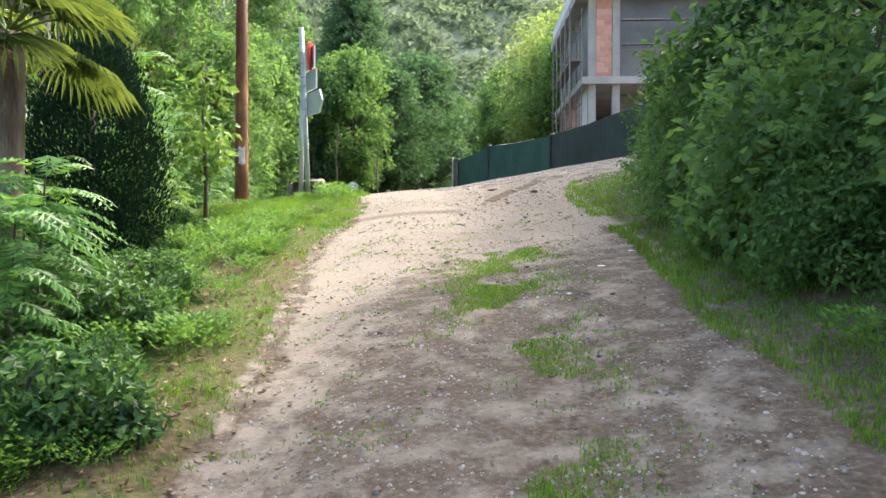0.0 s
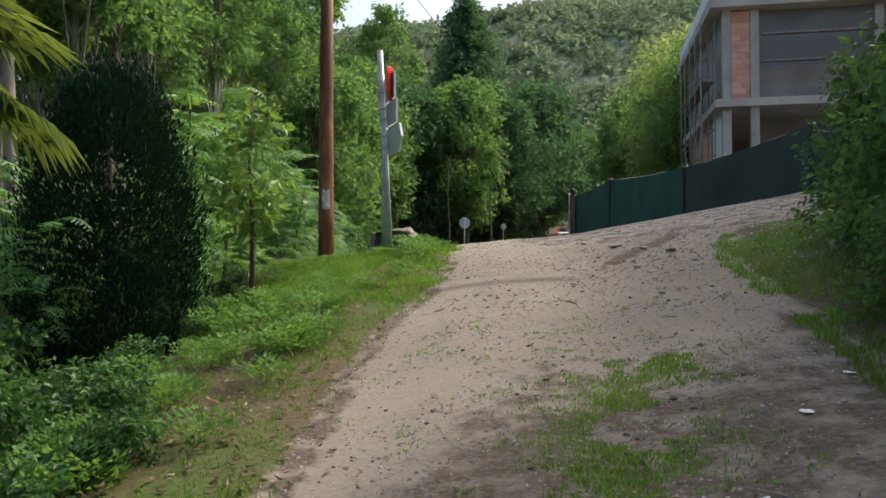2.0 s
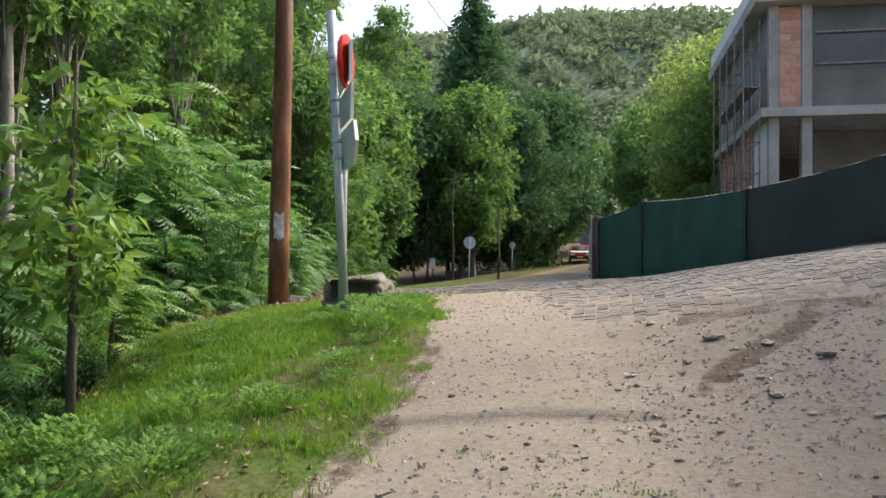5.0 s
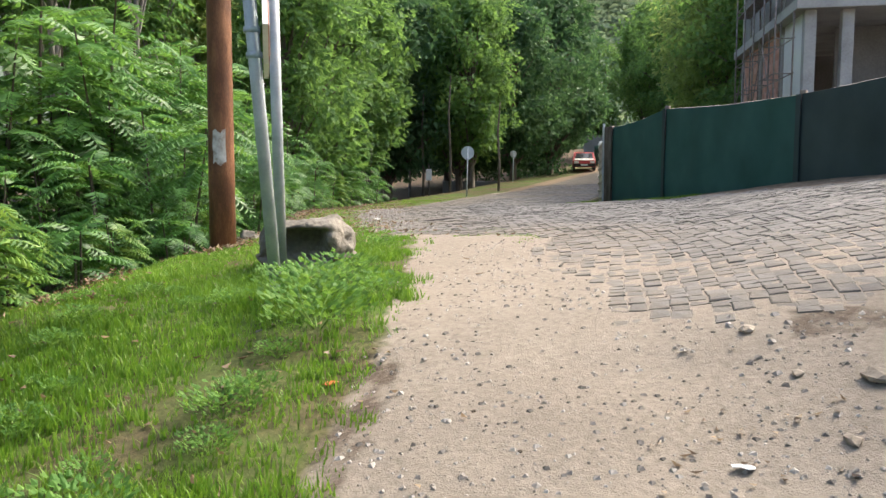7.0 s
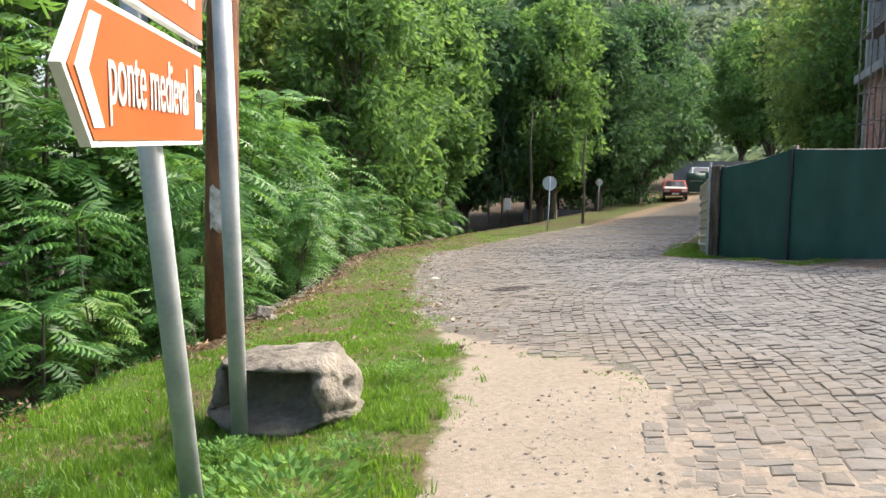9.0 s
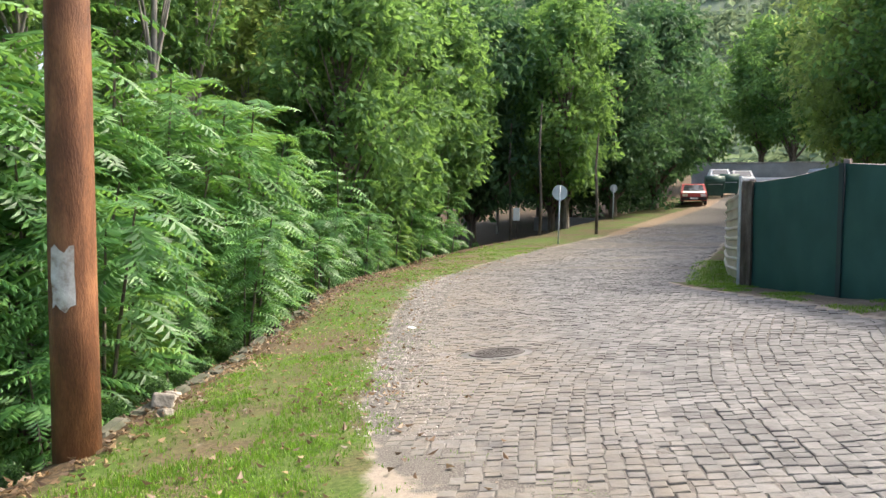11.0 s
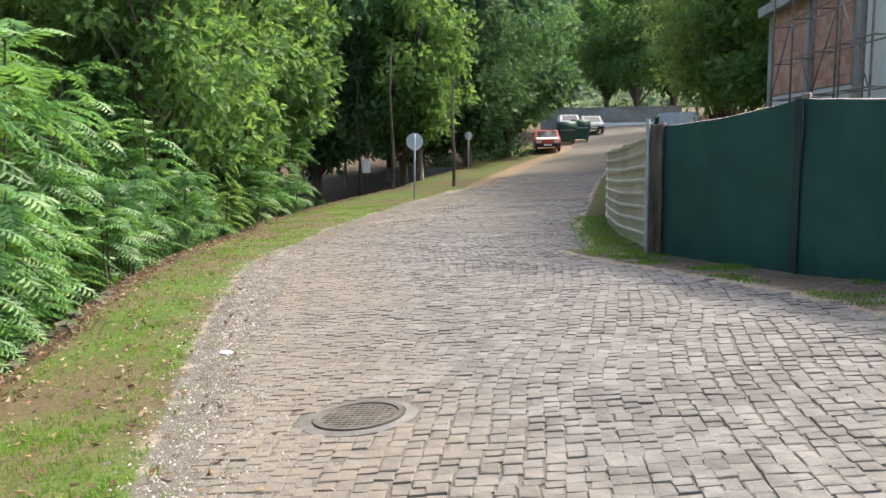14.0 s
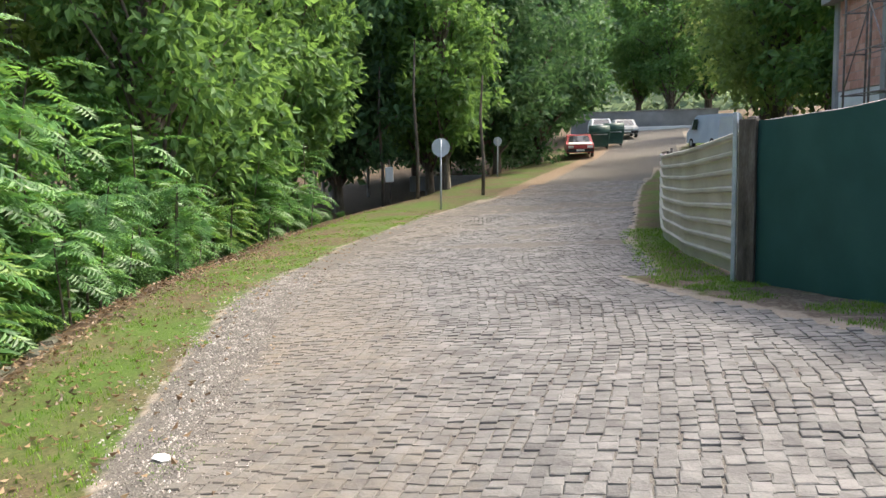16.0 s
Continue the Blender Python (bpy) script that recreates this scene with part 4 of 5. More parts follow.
def car(x, y, turn, mat, label, L=4.0, W=1.68, H=1.42, bonnet=None, van=False):
    """A parked car: body, glass, wheels, lamps."""
    t = thing("van" if van else "car", label, "van" if van else "car", pose(x, y, terrain(x, y) + .02, 0, 0, turn))
    if van:
        prof = [(-L / 2, .3), (-L / 2, .95), (-L / 2 + .25, 1.1), (-L / 2 + .85, H - .08), (-L / 2 + 1.1, H), (L / 2 - .1, H), (L / 2, H - .2), (L / 2, .3)]
    else:
        prof = [(-L / 2, .28), (-L / 2 - .02, .62), (-L / 2 + .12, .78), (-L / 2 + 1.0, .9), (-L / 2 + 1.65, H - .06), (-L / 2 + 2.0, H), (L / 2 - .9, H - .02), (L / 2 - .25, .98), (L / 2, .85), (L / 2, .3)]
    bm = bmesh.new()
    rows = []
    for s, k in ((-1, 1), (-.96, 1.0), (.96, 1.0), (1, 1)):
        rows.append([bm.verts.new((s * W / 2 * (1 - (.14 if z > 1.0 else 0) * (z - .95) / .5 if z > 1.0 else 1), px, z)) for px, z in prof])
    n = len(prof)
    for a, b in zip(rows, rows[1:]):
        for i in range(n):
            bm.faces.new((a[i], a[(i + 1) % n], b[(i + 1) % n], b[i]))
    bm.faces.new(rows[0])
    bm.faces.new(list(reversed(rows[-1])))
    bmesh.ops.recalc_face_normals(bm, faces=bm.faces)
    body = part("body", bm, mat, t)
    f = -L / 2
    if van:
        glass = [[(-.7, f + .28, 1.14), (.7, f + .28, 1.14), (.62, f + .84, H - .12), (-.62, f + .84, H - .12)]]
    else:
        glass = [[(-.68, f + 1.06, .95), (.68, f + 1.06, .95), (.58, f + 1.62, H - .09), (-.58, f + 1.62, H - .09)],
                 [(-.6, L / 2 - .84, H - .1), (.6, L / 2 - .84, H - .1), (.66, L / 2 - .32, 1.02), (-.66, L / 2 - .32, 1.02)]]
    for s in (-1, 1):
        x0 = s * (W / 2 * .96)
        if van:
            glass.append([(x0, f + .75, 1.15), (x0, f + 1.5, 1.15), (x0 * .93, f + 1.5, H - .25), (x0 * .93, f + 1.0, H - .25)])
        else:
            glass.append([(x0, f + 1.25, .97), (x0, L / 2 - .6, 1.0), (x0 * .9, L / 2 - 1.0, H - .12), (x0 * .9, f + 1.8, H - .12)])
    for gl in glass:
        c = sum((Vector(p) for p in gl), Vector()) / 4
        out = Vector((c.x, c.y * .6, .3)).normalized() * .02
        bm = bmesh.new()
        a = [bm.verts.new(Vector(p) + out) for p in gl]
        b = [bm.verts.new(Vector(p) - out * 1.5) for p in gl]
        bm.faces.new(a)
        bm.faces.new(list(reversed(b)))
        for i in range(4):
            bm.faces.new((a[i], a[(i + 1) % 4], b[(i + 1) % 4], b[i]))
        bmesh.ops.recalc_face_normals(bm, faces=bm.faces)
        part("window", bm, M_GLASS, t)
    for sx in (-1, 1):
        for py in (f + .75, L / 2 - .75):
            wx = sx * (W / 2 - .08)
            w = part("tyre", tube([(wx - .09, py, .29), (wx + .09, py, .29)], .3, 18), M_RUBBER, t)
            part("rim", tube([(wx - .1, py, .29), (wx + .1, py, .29)], .18, 14), M_STEEL, w)
        part("headlight", box((sx * (W / 2 - .25), f - .01, .64), (.34, .06, .16), bevel=.02), M_WHITE, t, "clear headlight")
    part("bumper", box((0, f - .03, .42), (W * .98, .14, .2), bevel=.04), M_RUBBER, t)
    part("number_plate", box((0, f - .11, .44), (.5, .02, .11)), M_WHITE, t)
    if bonnet:
        bm = bmesh.new()
        add_box(bm, (0, 0, 0), (W * .86, .92, .02), Matrix.Translation((0, f + .56, .865)) @ Matrix.Rotation(radians(7.7), 4, 'X'), .008)
        part("bonnet", bm, bonnet, t, "white bonnet")
    return t


car(-7.35, 73.6, 8, M_CARRED, "parked red hatchback with a white bonnet", bonnet=M_CARWHITE)
car(-4.9, 87, 10, M_CARGREY, "parked silver grey car by the lane")
car(-6.9, 90, 10, M_CARWHITE, "parked white car half hidden by trees")
car(1.1, 74.5, -160, M_CARBLUE, "pale blue and white van behind the fence", L=4.6, W=1.8, H=2.05, van=True)


def bin_(x, y, turn):
    t = thing("waste_container", "dark green wheeled waste container", "container", pose(x, y, terrain(x, y), 0, 0, turn), group="waste containers")
    bm = bmesh.new()
    vs = add_box(bm, (0, 0, .68), (1.35, .95, 1.05), bevel=.04)
    for v in bm.verts:
        if v.co.z < .5:
            v.co.x *= .86
            v.co.y *= .86
    part("body", bm, M_BIN, t)
    part("lid", tube([(-.7, 0, 1.18), (.7, 0, 1.18)], .46, 16), M_BIN, t)
    for sx in (-.5, .5):
        for sy in (-.32, .32):
            part("wheel", tube([(sx - .03, sy, .09), (sx + .03, sy, .09)], .09, 10), M_RUBBER, t)
    part("handle", tube([(-.5, -.52, 1.0), (.5, -.52, 1.0)], .02, 6), M_STEEL, t)


bin_(-6.3, 78.2, 10)
bin_(-5.4, 80.0, 10)


def far_wall():
    t = thing("stone_wall", "long dark stone wall at the end of the lane", "wall", kind="structure")
    part("wall", box((-3.5, 97, 4.6), (13, .5, 2.0), bevel=.05), M_DARKCON, t)
    part("coping", box((-3.5, 97, 5.65), (13.2, .6, .12), bevel=.03), M_STONE, t)
    p = tagged(part("pale_paving", box((-2.5, 94.6, 3.95), (7.5, 3.0, .5), bevel=.04), M_WALLPAINT), "pale concrete paving before the wall", "paving", kind="structure")
    w = thing("low_wall", "low dark stone wall beneath the trees", "wall", kind="structure")
    part("wall", box((-13, 62.5, terrain(-13, 62.5) + .3), (5, .4, .9), bevel=.05), M_DARKCON, w)


far_wall()

# overhead wires
for a, b, sag in (((-5.5, 18.35, 9.4), (-9, 64, 12), .8), ((-5.5, 18.35, 9.2), (8, 60, 20), 1.0)):
    a, b = Vector(a), Vector(b)
    pts = [a.lerp(b, k / 16) - Vector((0, 0, sag * 4 * (k / 16) * (1 - k / 16))) for k in range(17)]
    tagged(part("overhead_wire", tube(pts, .012, 5), M_RUBBER), "thin black overhead wire from the pole", "wire")
# ---- hedge, house, palm and undergrowth at the start ----
def bush(seed, size, clumps, per, leaf, mat, name, label, category="bush", group="", flat=.8):
    r = random.Random(seed)
    t = thing(name, label, category, group=group)
    lv = Leaves()
    bm = bmesh.new()
    sx, sy, sz = size
    for c in range(clumps):
        a, u = r.random() * 6.28, r.random()
        q = math.sqrt(max(0, 1 - (u * .95) ** 2)) * (.55 + .45 * r.random())
        w = .8 + .45 * noise.noise((math.cos(a) * 1.5 + seed, math.sin(a) * 1.5, u * 2))
        p = Vector((math.cos(a) * q * sx / 2 * w, math.sin(a) * q * sy / 2 * w, u * sz * w + .05))
        lv.clump(p, .16 * (sx + sy + sz) / 3 * (.7 + .6 * r.random()), per, leaf, r, flat)
        if c % 5 == 0:
            add_tube(bm, [(0, 0, -.2), p * .5 + Vector((0, 0, .1)), p], [.03, .018, .006], 5, cap=False)
    part("stem", bm, M_BARK, t)
    lv.build("leaves", mat, t)
    return t


hedges = [bush(71, (2.6, 2.6, 3.0), 120, 60, .13, M_IVY, "ivy_bush", "dense dark green ivy and bramble bush", group="hedge beside the track"),
          bush(72, (2.4, 2.8, 2.6), 120, 60, .12, M_IVY, "ivy_bush", "dense dark green ivy and bramble bush", group="hedge beside the track"),
          bush(73, (2.4, 2.4, 2.0), 110, 60, .11, M_BROAD, "bramble_bush", "tangled green bramble bush with small leaves", group="hedge beside the track")]
for k, x, y, t, s in ((0, 3.9, 9.6, 0, 1.0), (1, 3.6, 11.0, 70, .8), (1, 3.7, 7.9, 120, .95), (2, 3.6, 6.3, 30, .95), (0, 5.2, 8.0, 200, .5), (2, 4.2, 4.8, 99, .95), (1, 5.4, 5.8, 10, .95), (0, 5.0, 10.8, 310, .5), (1, 3.4, 11.7, 210, .8), (2, 3.3, 10.3, 310, .8),
                      (2, 4.5, 3.0, 190, 1.0), (1, 5.4, 1.0, 190, 1.1), (2, 5.0, -1.5, 40, 1.2), (2, 3.15, 8.9, 140, .6), (2, 3.1, 7.2, 250, .5), (2, 3.3, 5.5, 20, .5)):
    plant(hedges[k], x, y, t, s)

# trees added beside the view, placed to cast shade on the near track
shade = [broadleaf(75, 7.0, 4.6, 5.6, 110, 60, .2, M_BROAD, M_BARK, "leafy tree added behind the hedge to shade the track", .14, group="trees above the hedge"),
         broadleaf(76, 6.2, 4.2, 5.2, 110, 60, .2, M_BROAD, M_BARK, "leafy tree added behind the hedge to shade the track", .14, group="trees above the hedge")]
for k, x, y, t, s in ((1, 6.2, 6.9, 90, 1.1), (0, 7.2, 9.4, 200, 1.15), (1, 6.6, 3.4, 10, 1.15), (0, 8.8, 6.0, 50, 1.25), (1, 6.3, 9.9, 150, 1.1), (0, 5.9, 5.0, 170, .95)):
    plant(shade[k], x, y, t, s)


def house():
    t = thing("white_house", "white rendered house behind the hedge", "house", pose(6.1, 14.5, terrain(6.1, 14.5) - .3, 0, 0, 6))
    part("wall", box((2.4, 2.2, 3.2), (4.6, 4.4, 6.4), bevel=.02), M_WALLPAINT, t)
    part("roof", box((2.4, 2.2, 6.55), (5.2, 5.0, .3), bevel=.03), M_BRICK, t)


house()


def palm():
    """A fan palm: stalks with pleated fans, the oldest one dead and orange."""
    r = random.Random(81)
    x, y = -2.95, 6.2
    g = terrain(x, y)
    t = thing("palm_tree", "fan palm with drooping yellow-green fans and one dead orange fan", "palm", pose(x, y, g))
    top = Vector((.05, .02, 2.85 - g))
    part("trunk", tube([(0, 0, -.4), (.02, 0, top.z * .5), top], [.12, .13, .14], 12), M_BARK, t)
    stalks = bmesh.new()

    def fan(d, stalk, size, dead=False):
        lv = Leaves()
        d = d.normalized()
        base = top + d * stalk - Vector((0, 0, .12 * stalk))
        add_tube(stalks, [top, top + d * stalk * .55, base], [.016, .012, .009], 5, cap=False)
        side = d.cross(Vector((0, 0, 1)))
        side = side.normalized() if side.length > .05 else Vector((1, 0, 0))
        ahead = (d - Vector((0, 0, .35))).normalized()
        n = 26
        for i in range(n):
            a = (i / (n - 1) - .5) * 4.0
            o = (ahead * math.cos(a) + side * math.sin(a)).normalized()
            L = size * 1.15 * (.78 + .22 * math.cos(a)) * r.uniform(.9, 1.05)
            q = base + o * L * .55
            across = o.cross(side.cross(ahead)).normalized()
            lv.blade(base, o, across, L * .62, .05, .35)
            lv.blade(q - o * L * .06, (o - Vector((0, 0, r.uniform(.35, .8)))).normalized(), across, L * .5, .032, .25)
        lv.build("fan", M_DEADPALM if dead else M_PALM, t, "dead orange-brown fan" if dead else "")

    fan(Vector((.25, .55, -.1)), .55, .62)
    fan(Vector((.62, -.7, .35)), .6, .75)
    fan(Vector((.8, .1, .45)), .45, .6)
    for k in range(9):
        a = r.random() * 6.28
        fan(Vector((math.cos(a), math.sin(a), r.uniform(-.3, 1.1))), r.uniform(.4, .65), r.uniform(.5, .7))
    for a in (-2.0, -1.6):
        fan(Vector((math.cos(a), math.sin(a), -.25)), .5, .55, True)
    part("stalk", stalks, M_PALM, t)


palm()


def cypress():
    r = random.Random(83)
    x, y = -4.5, 10.2
    t = thing("cypress_bush", "large dark rounded cypress bush beside the track", "bush", pose(x, y, terrain(x, y)))
    part("trunk", tube([(0, 0, -.4), (0, 0, 1.7), (0, 0, 3.4)], [.09, .06, .02], 7), M_BARK, t)
    lv = Leaves()
    for k in range(950):
        u = r.random()
        w = .95 * math.sin(math.pi * (.2 + .76 * u)) ** .6
        a = r.random() * 6.28
        p = Vector((math.cos(a) * w * (.7 + .3 * r.random()), math.sin(a) * w * (.7 + .3 * r.random()), -.1 + 3.6 * u))
        for _ in range(26):
            o = Vector((r.gauss(0, .1), r.gauss(0, .1), r.gauss(0, .12)))
            d = (Vector((p.x, p.y, .9)) + Vector((r.gauss(0, .3), r.gauss(0, .3), r.gauss(0, .3)))).normalized()
            lv.blade(p + o, d, Vector((-d.y, d.x, .01)).normalized(), .075, .035, .1)
    lv.build("foliage", M_CYPRESS, t)


cypress()

# brambles, ferns and saplings below the track's left edge
scrub = [bush(91, (1.5, 1.5, 1.1), 60, 34, .105, M_BRAMBLE, "bramble_bush", "low tangled bramble with glossy leaves", group="undergrowth"),
         bush(92, (1.3, 1.3, .8), 52, 34, .1, M_BRAMBLE, "weed_bush", "low bright green leafy weeds", group="undergrowth"),
         bush(93, (1.6, 1.6, 1.6), 70, 50, .1, M_BROAD, "shrub", "shrub with small green leaves", group="undergrowth")]
q = random.Random(12)
y = 1.0
while y < 12.5:
    for off, kk, s in ((-.5 if y < 7.5 else .1, (0, 0, 1), .6 if y < 7.5 else .45), (.05 if y < 7.5 else .3, (0, 0, 1) if y < 7 else (0, 1, 1), .9 if y < 7.5 else .6), (.7, (0, 1, 0), .8), (1.6, (0, 2), .8), (3.0, (2, 2, 0), .9)):
        plant(scrub[q.choice(kk)], brink(y) - off - q.random() * .5, y + q.random() * .6, q.random() * 360, s * (.75 + .45 * q.random()))
    y += .85
y = 12.5
while y < 46:
    s = .5 if y < 30 else .8
    plant(scrub[0], brink(y) - .45 - q.random() * .35, y, q.random() * 360, s * (.5 + .4 * q.random()))
    plant(scrub[q.choice((0, 2, 0))], brink(y) - 1.3 - q.random() * .7, y + .5, q.random() * 360, s * 1.3 * (.7 + .5 * q.random()))
    y += .8 if y < 30 else 1.3
# feathered saplings over the scrub
for x, y, k, s in ((-2.0, 4.7, 1, .8), (-2.2, 3.9, 2, .85), (-2.5, 5.7, 1, .85), (-2.2, 5.3, 0, .62), (-2.9, 5.2, 0, .8), (-2.5, 3.2, 2, .7), (-3.0, 4.4, 4, .9), (-3.6, 6.0, 0, .7), (-4.4, 7.6, 1, .9), (-4.9, 9.4, 3, .8), (-4.2, 10.9, 0, .8), (-5.2, 12.4, 3, 1.0), (-6.4, 11.0, 3, 1.1),
                   (-5.6, 6.5, 3, 1.0), (-7.2, 13.8, 3, 1.2), (-6.2, 9.0, 3, 1.1), (-7.5, 9.6, 1, 1.3), (-4.1, 2.6, 1, .9), (-4.8, 4.6, 3, .9)):
    plant(kinds[k], x, y, x * 77, s)
for x, y, k, s in ((-8.5, 12, 0, .9), (-10, 9, 1, .9), (-9.2, 15.4, 0, .9), (-9.5, 17, 1, .9), (-11.5, 14.5, 0, .8), (-8.6, 6, 1, .9), (-9.4, 12.8, 1, .85), (-9.7, 17.2, 0, .9), (-8.4, 10.6, 0, .8), (-10.0, 14.0, 0, .95), (-12.5, 11, 1, 1)):
    plant(tall[k], x, y, x * 50, s)

for x, y, k, s in ((-21, 13, 0, .55), (-23, 18, 1, .6), (-24, 24, 0, .6), (-26, 31, 1, .8), (-18, 8, 0, .5), (-16, 2, 1, .6)):
    plant(dark[k], x, y, x * 31, s)


def sapling():
    """The slim leafy sapling at the brink of the verge."""
    r = random.Random(87)
    x, y = -3.45, 11.3
    t = thing("sapling", "slim young sapling with narrow green leaves", "tree", pose(x, y, terrain(x, y)))
    part("stem", tube([(0, 0, -.3), (.03, 0, .8), (-.02, .02, 1.6), (.04, 0, 2.4)], [.035, .03, .022, .008], 7), M_BARK, t)
    lv = Leaves()
    for k in range(46):
        z = r.uniform(.8, 2.5)
        a = r.random() * 6.28
        w = .45 * (1 - (z - 1.5) ** 2 / 2.5)
        p = Vector((math.cos(a) * w * r.random(), math.sin(a) * w * r.random(), z))
        lv.clump(p, .16, 14, .13, r)
    lv.build("crown", M_FERN_NEW, t)


sapling()

# leafy weeds on the verge
def weed(seed):
    r = random.Random(seed)
    t = thing("weed_plant", "low clump of broad green weed leaves on the verge", "weed", group="weeds on the verge")
    lv = Leaves()
    for k in range(240):
        a = r.random() * 6.28
        w = .3 * math.sqrt(r.random())
        h = .05 + .22 * r.random() * (1 - w)
        d = Vector((math.cos(a), math.sin(a), .25 + .4 * r.random())).normalized()
        lv.blade(Vector((math.cos(a) * w, math.sin(a) * w, h)), d, Vector((-d.y, d.x, r.gauss(0, .3))).normalized(), .048, .042, .15)
    lv.build("leaves", M_WEED, t)
    bm = bmesh.new()
    for k in range(7):
        a = r.random() * 6.28
        add_tube(bm, [(0, 0, -.03), (math.cos(a) * .1, math.sin(a) * .1, .1), (math.cos(a) * .22, math.sin(a) * .22, .16)], [.005, .004, .002], 5, cap=False)
    part("stalk", bm, M_FERN_NEW, t)
    return t


weeds = [weed(1), weed(2), weed(3)]
for x, y, s in ((-2.25, 13.75, 1.0), (-2.0, 13.35, 1.0), (-2.42, 14.55, 1.0), (-1.95, 12.3, .6), (-2.6, 11.4, .9), (-2.2, 10.4, 1.0), (-1.9, 9.4, .9), (-2.5, 9.9, 1.1),
                (-1.7, 8.3, .8), (-2.1, 7.6, 1.0), (-1.4, 6.9, .8), (-1.7, 6.2, 1.0), (-1.1, 5.4, .8), (-1.3, 4.6, .9), (-2.9, 10.8, 1.0), (-2.5, 15.2, .5), (-2.85, 16.6, .5), (3.0, 5.6, .9), (3.1, 4.4, 1.0), (2.75, 7.3, .7), (2.6, 9.3, .7), (3.3, 6.4, 1.1),
                (-1.95, 14.15, .7), (-2.05, 11.5, .7), (-3.1, 15.0, .6)):
    plant(weeds[int(abs(x * 10)) % 3], x, y, x * 400, s)

for i in range(90):
    y = q.uniform(3.2, 15.5)
    x = brink(y) + (left_grass(y) - brink(y) - .35) * q.random() ** 1.4 - .1
    plant(weeds[i % 3], x, y, q.random() * 360, q.uniform(.45, 1.0) * (1 - .5 * ss(11, 12, y)))


def edging():
    """Rough stones along the brink of the verge."""
    t = thing("stone_edging", "low mossy stone edging along the ditch", "edging", kind="structure")
    y = 18.9
    while y < 27:
        x = brink(y) - .06 + q.gauss(0, .03)
        L = q.uniform(.28, .5)
        bm = box((0, 0, 0), (.16, L, .16), bevel=.035)
        for v in bm.verts:
            v.co += Vector((q.gauss(0, .01), q.gauss(0, .012), q.gauss(0, .012)))
        s = part("stone", bm, M_MOSSY, t)
        s.matrix_world = pose(x, y, terrain(x, y) - .045, q.gauss(0, 3), q.gauss(0, 4), math.degrees(math.atan2(brink(y) - brink(y + .3), .3)))
        y += L + q.uniform(.02, .3)
    for x, y, s in ((-5.98, 19.6, .13), (-5.7, 19.3, .07), (-6.15, 19.9, .08)):
        ob = part("loose_stone", box((0, 0, 0), (s * 2, s * 1.4, s), bevel=.02), M_STONE)
        ob.matrix_world = pose(x, y, terrain(x, y) + s * .3, 10, 14, x * 99)
        tagged(ob, "pale broken stone lying at the ditch", "stone", group="loose stones on the track")


edging()

# litter on the track: white scraps, a stick
for x, y, s, lab, mt in ((1.91, 7.3, .045, "torn scrap of white paper on the dirt", M_WHITE), (1.6, 6.2, .035, "torn scrap of white paper on the dirt", M_WHITE), (2.25, 8.0, .04, "torn scrap of white paper on the dirt", M_WHITE),
                         (.11, 12.07, .04, "pale pinkish scrap lying on the dirt", M_WALLPAINT), (-1.65, 12.75, .05, "orange fallen leaf on the verge", M_ORANGE), (-5.6, 23.75, .08, "flat white scrap at the road edge", M_WHITE)):
    bm = bmesh.new()
    n = 9
    ring = [bm.verts.new((s * math.cos(k * 6.283 / n) * q.uniform(.5, 1.2), s * math.sin(k * 6.283 / n) * q.uniform(.4, .9), q.uniform(0, .008))) for k in range(n)]
    low = [bm.verts.new(v.co - Vector((0, 0, .003))) for v in ring]
    bm.faces.new(ring)
    bm.faces.new(list(reversed(low)))
    for k in range(n):
        bm.faces.new((ring[k], low[k], low[(k + 1) % n], ring[(k + 1) % n]))
    ob = part("litter_scrap", bm, mt)
    ob.matrix_world = pose(x, y, terrain(x, y) + .012, 0, 0, x * 70)
    tagged(ob, lab, "litter")
for x, y, a, L in ((1.75, 6.15, 150, .3), (-1.0, 10.5, 20, .22), (-.9, 14.9, 70, .25), (-2.35, 13.3, 60, .6), (.4, 10.4, 130, .25)):
    ob = part("fallen_stick", tube([(0, 0, 0), (L * .4, .02, .02), (L, -.01, .01)], [.007, .006, .003], 6), M_BARK_PALE)
    ob.matrix_world = pose(x, y, terrain(x, y) + .006, 0, 0, a)
    tagged(ob, "thin dry stick lying on the ground", "stick")
